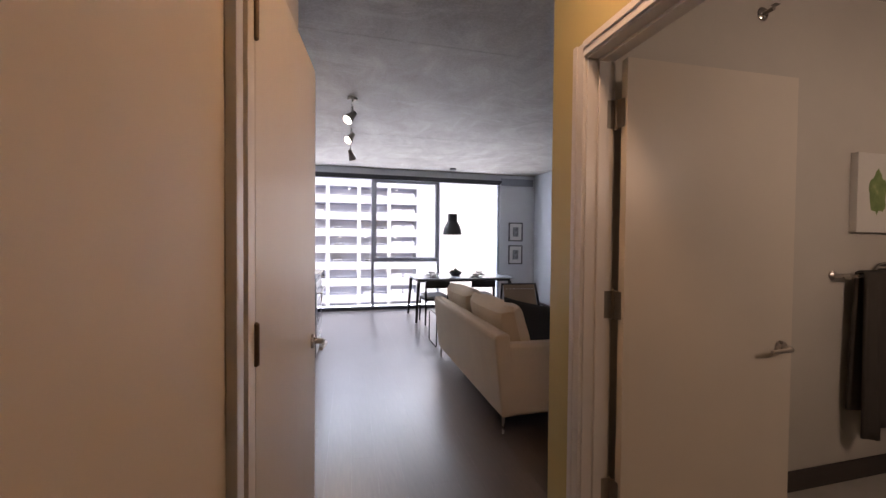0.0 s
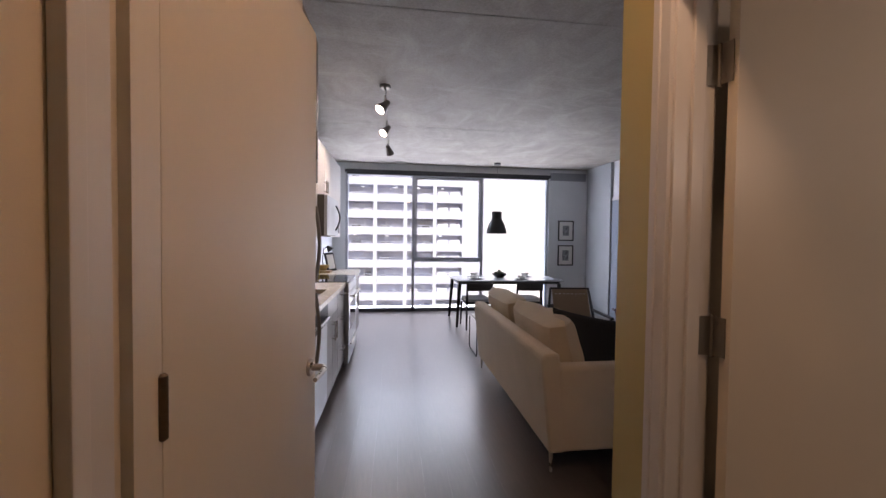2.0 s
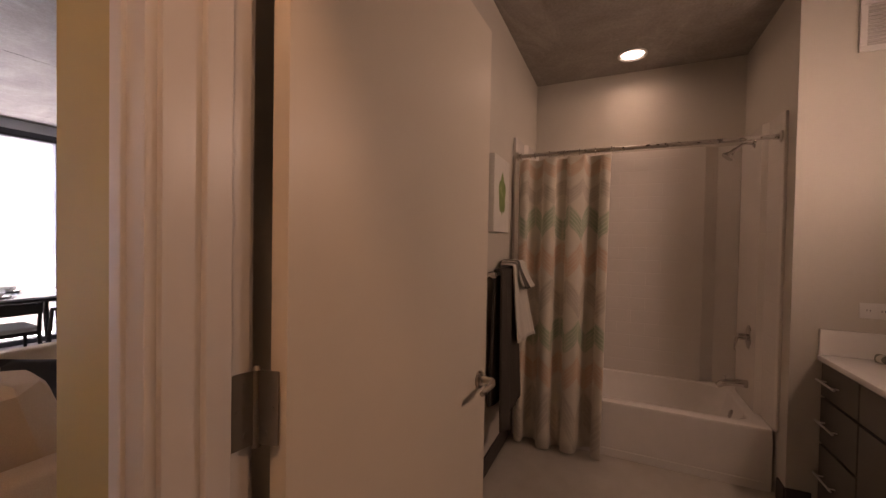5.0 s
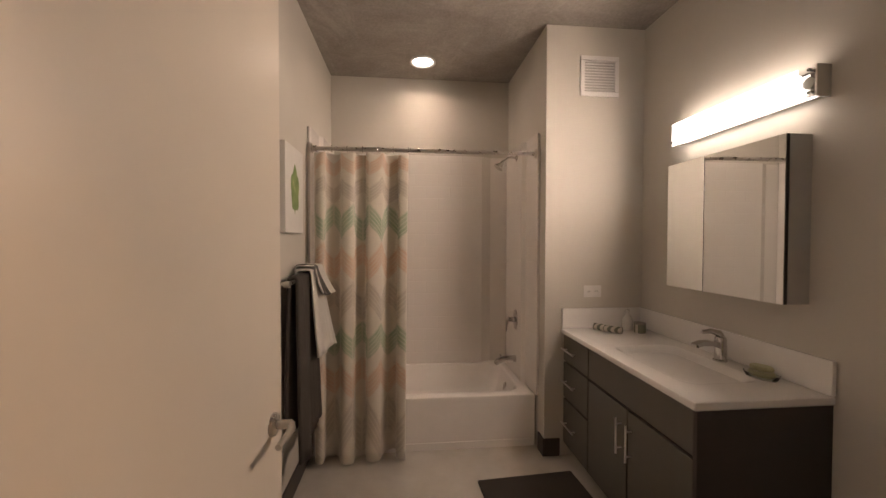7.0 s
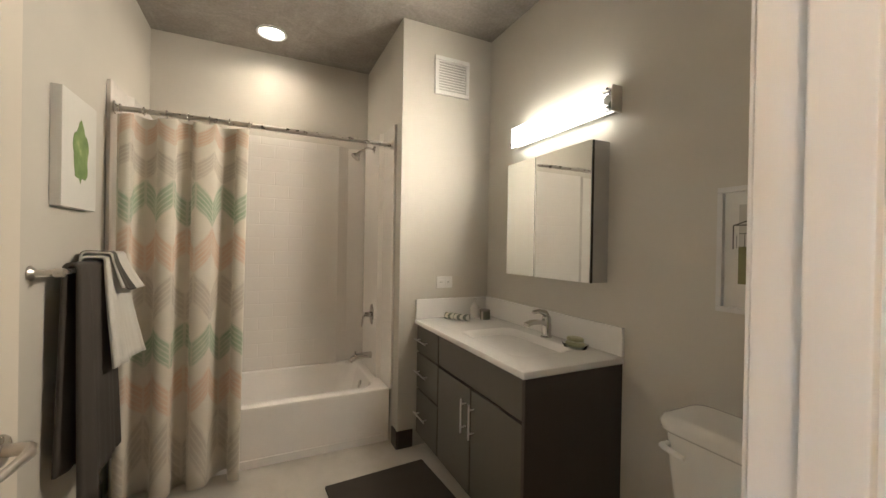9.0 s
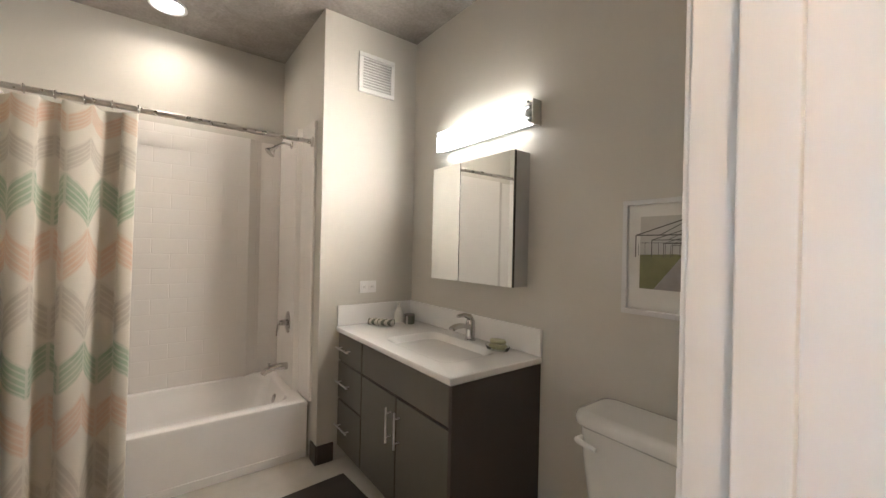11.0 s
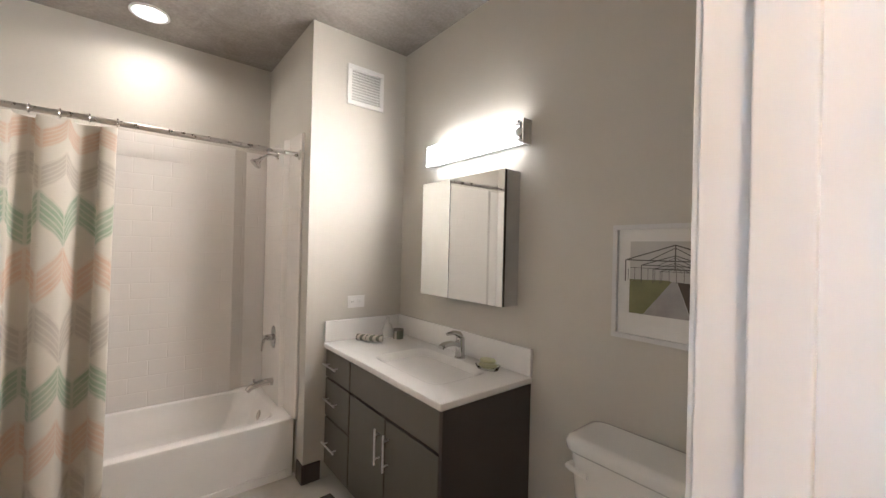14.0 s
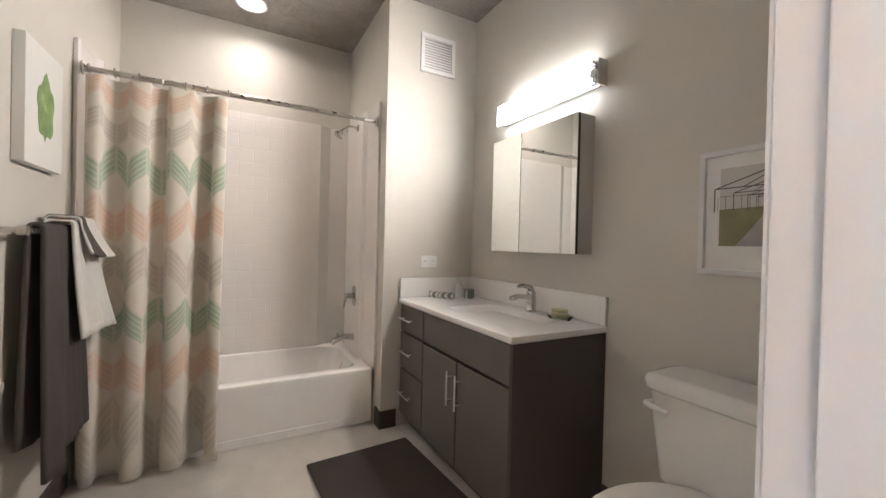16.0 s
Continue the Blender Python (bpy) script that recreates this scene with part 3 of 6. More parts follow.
def outside():
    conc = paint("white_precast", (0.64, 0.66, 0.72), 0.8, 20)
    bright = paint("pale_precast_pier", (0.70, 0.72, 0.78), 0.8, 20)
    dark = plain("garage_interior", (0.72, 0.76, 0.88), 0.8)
    # soffits darker than the decks, drawing a dark line atop each opening
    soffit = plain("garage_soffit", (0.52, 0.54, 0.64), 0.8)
    b = thing("parking_garage", "pale precast concrete parking garage with dark open decks", "building", (0, 40, -22))
    pitch, x0, x1, bay = 1.665, -40.0, 10.2, 3.02
    tops = [6.73 + pitch * k for k in range(-15, 5)]
    opening = 0.85
    last = 7.55
    rng = random.Random(21)
    for z in tops:
        lo = z - opening
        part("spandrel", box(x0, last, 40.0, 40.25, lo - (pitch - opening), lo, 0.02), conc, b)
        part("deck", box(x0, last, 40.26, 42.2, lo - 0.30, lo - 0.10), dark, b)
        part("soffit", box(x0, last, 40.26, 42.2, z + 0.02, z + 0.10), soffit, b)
        part("rail", rod((x0, 40.5, lo + 0.17), (last, 40.5, lo + 0.17), 0.022, n=6), bright, b)
    part("end_wall", box(last, x1, 39.99, 44.0, -22, tops[-1] + 2.4, 0.03), bright, b)
    x = 4.70
    while x > x0:
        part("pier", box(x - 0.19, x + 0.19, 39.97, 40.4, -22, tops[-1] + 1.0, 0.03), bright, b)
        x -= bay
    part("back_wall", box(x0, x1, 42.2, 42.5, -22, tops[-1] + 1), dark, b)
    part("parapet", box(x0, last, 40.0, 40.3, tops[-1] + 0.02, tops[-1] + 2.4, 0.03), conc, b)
    lit = emitter("deck_lamp", (0.95, 0.97, 1.0), 5.0)
    car = [plain("far_car_" + n, c, 0.35) for n, c in (("white", (0.7, 0.7, 0.72)), ("grey", (0.25, 0.26, 0.30)), ("black", (0.04, 0.045, 0.06)))]
    for j, z in enumerate(tops[6:18]):
        for k in range(7):
            xl = 4.89 - bay * k
            # slim posts behind the opening, parked car roofs and a few lamps
            for q in (0.34, 0.67):
                if (j + 2 * k) % 3:
                    part("post", box(xl + q * 2.64 - 0.025, xl + q * 2.64 + 0.025, 40.45, 40.50, z - opening, z + 0.02), bright, b)
            if (j * 5 + k * 3) % 3 == 0:
                xx = xl + rng.uniform(0.3, 1.9)
                part("deck_lamp", box(xx, xx + 0.26, 41.2, 41.3, z - 0.08, z - 0.04), lit, b, "small lit ceiling lamp")
            for q in range(rng.choice((0, 1, 1, 2))):
                xx, w, h = xl + 0.2 + 1.25 * q + rng.uniform(0, 0.2), rng.uniform(0.85, 1.1), rng.uniform(0.30, 0.42)
                zz = z - opening - 0.15
                part("car_roof", loft([[(xx + s, y, zz), (xx + w - s, y, zz), (xx + w - s - 0.1, y, zz + h * t), (xx + s + 0.1, y, zz + h * t)] for y, s, t in ((40.7, 0.0, 0.75), (40.9, 0.0, 1.0), (41.7, 0.02, 1.0), (42.0, 0.04, 0.7))]), rng.choice(car), b)
            if k == 0:
                for q in (0.12, 1.38):
                    part("guard_panel", box(xl + q, xl + q + 1.10, 40.30, 40.36, z - opening, z - opening + 0.40, 0.01), bright, b)
    n = thing("white_tower", "sunlit white tower beyond the garage", "building", (20, 60, -22))
    cream = paint("cream_stucco", (0.90, 0.89, 0.85), 0.8, 20)
    part("wall", box(10.0, 48, 60, 75, -22, 45, 0.05), cream, n)
    for xx in range(12, 48, 5):
        part("pilaster", box(xx, xx + 0.8, 59.7, 60, -22, 45, 0.02), cream, n)
    solid("ground", box(-600, 600, 10, 1200, -22.3, -22), plain("asphalt", (0.05, 0.05, 0.052), 0.9), "grey asphalt street ground far below", "ground", kind="structure")


baseboards()
bath_door()
closet_door()
window_wall()
outside()


# ---- bathroom ----
def tub():
    x0, x1, y0, y1, h = 3.842, 4.612, 0.690, 2.172, 0.354
    t = thing("bathtub", "glossy white alcove bathtub with a plain apron", "bathtub", (x0, y0, 0))
    cx, cy, hx, hy = (x0 + x1) / 2, (y0 + y1) / 2, (x1 - x0) / 2, (y1 - y0) / 2
    rings = [rounded(cx, cy, hx, hy, 0.012, 0.0), rounded(cx, cy, hx, hy, 0.012, h - 0.02), rounded(cx, cy, hx - 0.004, hy - 0.004, 0.015, h - 0.006), rounded(cx, cy, hx - 0.018, hy - 0.018, 0.02, h),
             rounded(cx, cy, hx - 0.065, hy - 0.07, 0.10, h), rounded(cx, cy, hx - 0.085, hy - 0.09, 0.12, h - 0.012), rounded(cx, cy + 0.01, hx - 0.12, hy - 0.14, 0.13, h - 0.20), rounded(cx, cy + 0.02, hx - 0.17, hy - 0.22, 0.12, 0.07), rounded(cx, cy + 0.02, hx - 0.25, hy - 0.32, 0.10, 0.055)]
    part("shell", loft(rings), ACRYLIC, t, smooth=50)
    part("overflow_plate", lathe([(0, 0.012), (0.026, 0.010), (0.034, 0.004), (0.036, 0)], (0, 0, 0), 24, m=pose(4.22, 0.800, 0.262, -78)), CHROME, t, "chrome overflow plate")
    part("apron_skirt", box(x0 - 0.006, x0 + 0.01, y0 + 0.04, y1 - 0.04, 0.0, 0.05, 0.003), ACRYLIC, t)


def surround():
    z0, z1 = 0.355, 2.113
    t = thing("tub_surround", "glossy white moulded tub surround panels", "shower surround", (4.6, 1.45, z0))

    def panel(name, pts):
        part(name, loft([[(x, y, z) for x, y in pts] for z in (z0, z1)]), SURROUND, t, smooth=25)
    # back panel stands proud of its recessed corner bays
    panel("back_panel", [(4.613, 2.175), (4.613, 0.70), (4.60, 0.70), (4.60, 0.84), (4.552, 0.925), (4.552, 1.96), (4.60, 2.045), (4.60, 2.175)])
    panel("valve_panel", [(3.815, 0.679), (4.59, 0.679), (4.59, 0.70), (4.50, 0.70), (4.475, 0.725), (4.07, 0.725), (4.035, 0.70), (3.835, 0.70), (3.815, 0.692)])
    panel("far_panel", [(3.815, 2.188), (4.59, 2.188), (4.59, 2.165), (4.50, 2.165), (4.475, 2.14), (4.07, 2.14), (4.035, 2.165), (3.835, 2.165), (3.815, 2.173)])




def surround_acrylic():
    """White acrylic with a faint moulded tile relief."""
    m = Mat("moulded_acrylic", (0.82, 0.79, 0.75), 0.16)
    sep = m.t.nodes.new("ShaderNodeSeparateXYZ")
    m.link(m.coords(), sep.inputs[0])
    com = m.t.nodes.new("ShaderNodeCombineXYZ")
    m.link(m.math("ADD", sep.outputs[0], sep.outputs[1]), com.inputs[0])
    m.link(sep.outputs[2], com.inputs[1])
    br = m.node("ShaderNodeTexBrick", Scale=1.0, Mortar_Size=0.003, Mortar_Smooth=0.6, Brick_Width=0.20, Row_Height=0.10)
    m.link(com.outputs[0], br.inputs["Vector"])
    m.base(m.ramp(m.noise(1.5, 4), [(0.3, (0.75, 0.72, 0.68)), (0.7, (0.79, 0.76, 0.72))]))
    m.rough(m.noise(20, 3), 0.15, 0.24)
    return m.bump(m.math("SUBTRACT", 1.0, br.outputs["Fac"]), 0.38, 0.003).m


SURROUND = surround_acrylic()


def shower_fittings():
    s = thing("shower_arm_fixture", "chrome shower head on a bent arm", "shower head", (4.2, 0.725, 2.03))
    part("flange", lathe([(0.0, 0.012), (0.012, 0.012), (0.026, 0.004), (0.028, 0)], (0, 0, 0), 20, m=pose(4.2, 0.725, 2.03, -90)), CHROME, s)
    part("arm", tube([(4.2, 0.73, 2.03), (4.2, 0.76, 2.035), (4.2, 0.79, 2.03), (4.2, 0.83, 2.0)], 0.009, 12), CHROME, s)
    part("head", lathe([(0.0, 0.0), (0.012, 0.0), (0.014, 0.02), (0.020, 0.035), (0.036, 0.055), (0.038, 0.065), (0.034, 0.068), (0.0, 0.066)], (0, 0, 0), 24, m=pose(4.2, 0.828, 2.003, -140)), CHROME, s)
    v = thing("shower_valve", "chrome shower valve with a lever handle", "valve", (4.2, 0.725, 0.79))
    part("escutcheon", lathe([(0.0, 0.010), (0.055, 0.009), (0.066, 0.004), (0.068, 0)], (0, 0, 0), 28, m=pose(4.2, 0.725, 0.79, -90) @ Matrix.Diagonal((0.8, 1.15, 1, 1))), CHROME, v)
    part("hub", lathe([(0.022, 0.0), (0.022, 0.03), (0.018, 0.05), (0.0, 0.052)], (0, 0, 0), 20, m=pose(4.2, 0.732, 0.79, -90)), CHROME, v)
    part("handle", tube([(4.2, 0.775, 0.79), (4.2, 0.79, 0.775), (4.2, 0.795, 0.74), (4.2, 0.80, 0.70)], [0.009, 0.010, 0.009, 0.006], 12), CHROME, v)
    p = thing("tub_spout", "chrome tub spout over the bath", "spout", (4.2, 0.725, 0.47))
    part("spout", tube([(4.2, 0.726, 0.485), (4.2, 0.78, 0.488), (4.2, 0.83, 0.482), (4.2, 0.865, 0.468), (4.2, 0.885, 0.448)], [0.026, 0.024, 0.023, 0.021, 0.017], 16), CHROME, p)
    part("diverter", lathe([(0.005, 0), (0.005, 0.018), (0.009, 0.02), (0.009, 0.026), (0, 0.027)], (4.2, 0.845, 0.495), 12), CHROME, p)
    r = thing("shower_rod", "straight chrome shower curtain rod", "curtain rod", (3.805, 0.70, 1.978))
    part("rod", rod((3.810, 0.710, 1.975), (3.810, 2.155, 1.975), 0.0135, n=18), NICKEL, r)
    for y, s in ((0.710, 1), (2.155, -1)):
        part("flange", lathe([(0.014, 0.03), (0.017, 0.012), (0.031, 0.006), (0.033, 0)], (0, 0, 0), 20, m=pose(3.810, y, 1.975, -90 * s)), NICKEL, r)


def curtain_cloth():
    m = Mat("leaf_chevron_curtain", (0.6, 0.58, 0.52), 0.85, 0.0, Sheen_Weight=0.2)
    uv = m.t.nodes.new("ShaderNodeUVMap").outputs[0]
    sep = m.t.nodes.new("ShaderNodeSeparateXYZ")
    m.link(uv, sep.inputs[0])
    u, v = sep.outputs[0], sep.outputs[1]
    # columns 0.25 m wide; printed bands 0.263 m high with cream lozenges where they meet
    cream = (0.64, 0.60, 0.52)
    col = m.math("FRACT", m.math("MULTIPLY", u, 1 / 0.25))
    p = m.math("MULTIPLY", m.math("ABSOLUTE", m.math("SUBTRACT", col, 0.5)), 2.0)
    down = m.math("SUBTRACT", 1.955, v)
    soft = m.math("MULTIPLY", m.math("SUBTRACT", m.noise(22, 3), 0.5), 0.10)
    # eight printed rows of uneven height, most of them pointing up and down in turn
    share = m.math("DIVIDE", down, 1.92)
    stops = (0.0, 0.08, 0.17, 0.295, 0.42, 0.555, 0.675, 0.80, 1.0)
    row = m.math("MULTIPLY", m.ramp(share, [(q, (k / 8, k / 8, k / 8)) for k, q in enumerate(stops)]), 8.0)
    f = m.math("FRACT", row)
    grey, green, peach = (0.46, 0.42, 0.36), (0.28, 0.38, 0.26), (0.60, 0.42, 0.30)
    c = m.ramp(share, list(zip(stops, (peach, grey, green, peach, grey, green, peach, grey))), True)
    way = m.math("SUBTRACT", m.math("MULTIPLY", m.ramp(share, [(q, (w, w, w)) for q, w in zip(stops, (1, 1, 0, 1, 0, 1, 1, 0))], True), 2.0), 1.0)
    lift = m.math("MULTIPLY", way, m.math("MULTIPLY", m.math("SUBTRACT", p, 0.5), 0.44))
    off = m.math("SUBTRACT", m.math("SUBTRACT", f, 0.5), lift)
    away = m.math("ADD", m.math("ABSOLUTE", off), soft)
    blank = m.ramp(away, [(0.24, (0, 0, 0)), (0.31, (1, 1, 1))])
    hatch = m.ramp(m.math("FRACT", m.math("MULTIPLY", off, 8.5)), [(0.55, (0, 0, 0)), (0.70, (1, 1, 1)), (0.86, (1, 1, 1)), (0.98, (0, 0, 0))])
    spine = m.math("LESS_THAN", p, 0.05)
    edge = m.math("GREATER_THAN", p, 0.95)
    c = m.mix(m.math("MULTIPLY", m.math("MAXIMUM", m.math("MAXIMUM", hatch, spine), edge), 0.5), c, cream)
    c = m.mix(blank, c, cream)
    wash = m.noise(14, 5)
    m.base(m.mix(m.ramp(wash, [(0.30, (0.10, 0.10, 0.10)), (0.75, (0.45, 0.45, 0.45))]), c, cream))
    m.p.inputs["Transmission Weight"].default_value = 0.0
    return m.bump(m.noise(500, 2), 0.15, 0.002).m


def shower_curtain():
    t = thing("shower_curtain", "cream shower curtain printed with green, peach and grey leaf chevrons", "shower curtain", (3.77, 1.87, 0.03))
    bm = bmesh.new()
    lay = bm.loops.layers.uv.new("UVMap")
    n, rows = 150, 26
    ztop, zbot = 1.945, 0.03
    grid = []
    for j in range(rows + 1):
        f = j / rows
        z = ztop + (zbot - ztop) * f
        row, arc_u, last = [], 0.0, None
        right = 1.545 + 0.020 * f ** 0.7
        for i in range(n + 1):
            s = i / n
            y = 2.142 + (right - 2.142) * s
            ph = 2 * math.pi * (4.3 * s + 0.30 * math.sin(4.1 * s + 0.8) + 0.10 * math.sin(13 * s) + 0.04 * f * math.sin(9 * s))
            amp = (0.027 + 0.026 * f + 0.013 * math.sin(7.3 * s + 1) * (0.4 + 0.6 * f))
            x = 3.77 + amp * math.sin(ph) + 0.005 * math.sin(2.1 * ph + 1.3 + f) + 0.010 * f * math.sin(2.7 * s * 6.28) - 0.035 * f
            yy = y + 0.013 * math.sin(2 * ph + 0.6)
            sag = -0.012 * (0.5 - 0.5 * math.cos(2 * math.pi * 7 * s)) * math.exp(-14 * f)
            p = Vector((x, yy, z + sag + (0.012 * math.sin(7 * s + 2) if j == rows else 0)))
            if last is not None:
                arc_u += ((p - last).xy).length
            last = p
            row.append((bm.verts.new(p), arc_u, z))
        grid.append(row)
    for j in range(rows):
        for i in range(n):
            q = (grid[j][i], grid[j][i + 1], grid[j + 1][i + 1], grid[j + 1][i])
            f = bm.faces.new([k[0] for k in q])
            for lp, k, ii in zip(f.loops, q, (i, i + 1, i + 1, i)):
                lp[lay].uv = (ii / n * 1.25, k[2])
    ob = part("cloth", bm, curtain_cloth(), t, smooth=180)
    sol = ob.modifiers.new("thickness", "SOLIDIFY")
    sol.thickness = 0.0015
    for k in range(7):
        y = 2.13 - 0.575 * k / 6
        bm = tube([Vector(p) for p in arc((3.80, y, 1.972), 0.021, 0, 345, 20, "xz")], 0.0022, 6)
        part("ring", bm, CHROME, t, "chrome curtain ring")


def vanity():
    x0, x1, yf = 2.567, CHASE_X - 0.002, 0.553
    t = thing("vanity_cabinet", "dark brown vanity cabinet with drawers and two doors", "vanity", (3.15, 0.28, 0))
    # dark veneer box, taken near black to paint shade into the front gaps
    part("carcass", box(x0, x1, BATH_S + 0.001, yf - 0.02, 0.09, 0.80, 0.002), plain("gap_shade_carcass", (0.018, 0.015, 0.013), 0.6), t)
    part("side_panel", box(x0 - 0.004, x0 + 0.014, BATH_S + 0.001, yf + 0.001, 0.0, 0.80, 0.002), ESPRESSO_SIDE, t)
    part("toe_kick", box(x0 + 0.02, x1, BATH_S + 0.02, yf - 0.075, 0.0, 0.09), BASE_DARK, t)

    def pull(parent, a, b):
        a, b = Vector(a), Vector(b)
        d = (b - a).normalized()
        bm = rod(a, b, 0.005, n=10)
        for p in (a + d * 0.028, b - d * 0.028):
            rod(p, (p.x, yf - 0.001, p.z), 0.004, n=8, bm=bm)
        part("pull", bm, BRIGHT_METAL, parent, "bright metal bar pull")
    xs = 3.368
    for z0, z1 in ((0.628, 0.792), (0.392, 0.616), (0.095, 0.380)):
        f = part("drawer_front", box(xs + 0.005, x1 - 0.004, yf - 0.018, yf, z0, z1, 0.003), ESPRESSO, t)
        zc = (z0 + z1) / 2
        pull(f, (xs + 0.135, yf + 0.028, zc), (x1 - 0.030, yf + 0.028, zc))
    part("false_front", box(x0 + 0.016, xs - 0.005, yf - 0.018, yf, 0.628, 0.792, 0.003), ESPRESSO, t)
    xm = (x0 + xs) / 2 + 0.02
    for a, b, h in ((xm + 0.005, xs - 0.005, xm + 0.045), (x0 + 0.016, xm - 0.005, xm - 0.035)):
        f = part("door", box(a, b, yf - 0.018, yf, 0.095, 0.614, 0.003), ESPRESSO, t)
        pull(f, (h, yf + 0.028, 0.39), (h, yf + 0.028, 0.56))
    c = thing("basin_countertop", "white cultured marble vanity top with an integral basin", "countertop", (3.15, 0.28, 0.80))
    bm = bmesh.new()
    X0, X1, Y0, Y1, z, th = x0 - 0.012, x1, BATH_S + 0.001, yf + 0.018, 0.832, 0.8005
    bx, by, hx, hy = 3.00, 0.300, 0.285, 0.178
    n = 5

    def outer(z, inset):
        return rounded((X0 + X1) / 2, (Y0 + Y1) / 2, (X1 - X0) / 2 - inset, (Y1 - Y0) / 2 - inset, 0.006, z, n)
    rings = [outer(th, 0.004), outer(th + 0.006, 0), outer(z - 0.006, 0), outer(z, 0.005), rounded(bx, by, hx, hy, 0.07, z, n), rounded(bx, by, hx - 0.010, hy - 0.008, 0.07, z - 0.003, n), rounded(bx, by, hx - 0.026, hy - 0.020, 0.07, z - 0.012, n), rounded(bx, by, hx - 0.055, hy - 0.040, 0.07, z - 0.040, n), rounded(bx, by, hx - 0.085, hy - 0.060, 0.06, z - 0.085, n), rounded(bx, by, hx - 0.12, hy - 0.085, 0.05, z - 0.108, n), rounded(bx, by, 0.025, 0.025, 0.02, z - 0.112, n)]
    part("slab", loft(rings), CULTURED, c, smooth=60)
    part("backsplash", box(X0, X1, Y0, Y0 + 0.018, z + 0.0005, z + 0.13, 0.004), CULTURED, c)
    part("side_splash", box(X1 - 0.018, X1, Y0 + 0.019, Y1 - 0.004, z + 0.0005, z + 0.13, 0.004), CULTURED, c)
    part("drain", lathe([(0.0, 0.006), (0.015, 0.006), (0.022, 0.003), (0.024, 0)], (bx, by, z - 0.111), 20), CHROME, c)
    f = thing("basin_faucet", "chrome single-lever basin faucet", "faucet", (2.985, 0.095, 0.832))
    fx, fy, fz = 2.985, 0.095, 0.8325
    part("body", lathe([(0.030, 0), (0.030, 0.006), (0.026, 0.010), (0.024, 0.06), (0.025, 0.10), (0.022, 0.112), (0.0, 0.115)], (fx, fy, fz), 24), CHROME, f)
    part("spout", loft([[Vector((fx + sx * w, fy + d, fz + hgt + sz * th2)) for sx, sz in ((-1, -1), (1, -1), (1, 1), (-1, 1))] for d, hgt, w, th2 in ((0.0, 0.07, 0.019, 0.016), (0.05, 0.085, 0.019, 0.011), (0.10, 0.085, 0.019, 0.009), (0.135, 0.074, 0.018, 0.008))]), CHROME, f)
    part("handle", tube([(fx, fy, fz + 0.112), (fx, fy + 0.01, fz + 0.130), (fx, fy + 0.05, fz + 0.142), (fx, fy + 0.095, fz + 0.138)], [0.018, 0.016, 0.012, 0.008], 12), CHROME, f)
    part("lift_rod", rod((fx, fy - 0.032, fz), (fx, fy - 0.032, fz + 0.07), 0.0025, n=8), CHROME, f)


def mirror_cabinet():
    x0, x1, y0, y1, z0, z1 = 2.656, 3.308, BATH_S + 0.001, 0.134, 1.152, 1.806
    t = thing("medicine_cabinet", "mirrored medicine cabinet with two doors", "mirror cabinet", (2.99, y0, z0))
    part("body", box(x0 + 0.003, x1 - 0.003, y0, y1 - 0.019, z0 + 0.002, z1 - 0.002, 0.002), CASE_METAL, t, "mirrored steel side")
    part("side_mirror", box(x0, x0 + 0.0028, y0, y1 - 0.02, z0, z1), CASE_METAL, t, smooth=None)
    for a, b in ((x0, 3.050), (3.054, x1)):
        d = part("door", box(a, b, y1 - 0.018, y1 - 0.004, z0, z1), BLACK, t)
        part("mirror", box(a, b, y1 - 0.0038, y1, z0, z1), MIRROR, d, "mirror glass", smooth=None)


def vanity_lamp():
    x0, x1, z0, z1 = 2.60, 3.345, 1.925, 2.045
    t = thing("vanity_wall_light", "frosted white bar light with chrome ends", "wall light", (2.97, BATH_S, 1.985))
    part("back_plate", box(x0 + 0.004, x1 - 0.004, BATH_S + 0.001, BATH_S + 0.022, z0 + 0.006, z1 - 0.006, 0.004), CHROME, t)
    part("diffuser", box(x0 + 0.075, x1 - 0.012, BATH_S + 0.024, 0.082, z0 + 0.010, z1 - 0.010, 0.008), emitter("lit_frosted_glass", (1.0, 0.86, 0.70), 1.5), t, "glowing frosted glass")
    # the near end shows a bare lamp holder behind clear studs
    e = part("end_block", box(x0 + 0.004, x0 + 0.070, BATH_S + 0.023, 0.060, z0 + 0.020, z1 - 0.020, 0.004), CHROME, t, "chrome end block")
    part("lamp_holder", rod((x0 + 0.030, 0.060, (z0 + z1) / 2), (x0 + 0.030, 0.074, (z0 + z1) / 2), 0.022, n=20), HINGE, e, "grey lamp holder")
    for x in (x0 + 0.014, x1 - 0.008):
        for zc in (z0 + 0.018, z1 - 0.018):
            part("stud", rod((x, 0.042, zc), (x, 0.094, zc), 0.006, n=12), CHROME, t)
    part("end_cap", box(x0 - 0.005, x0 + 0.003, BATH_S + 0.001, 0.080, z0 + 0.001, z1 - 0.001, 0.001), BRIGHT_METAL, t, "bright metal end cap")
    part("front_glass", box(x0 + 0.060, x1, 0.0825, 0.0885, z0, z1, 0.001), emitter("lit_front_glass", (1.0, 0.88, 0.74), 1.3), t, "lit frosted front glass")


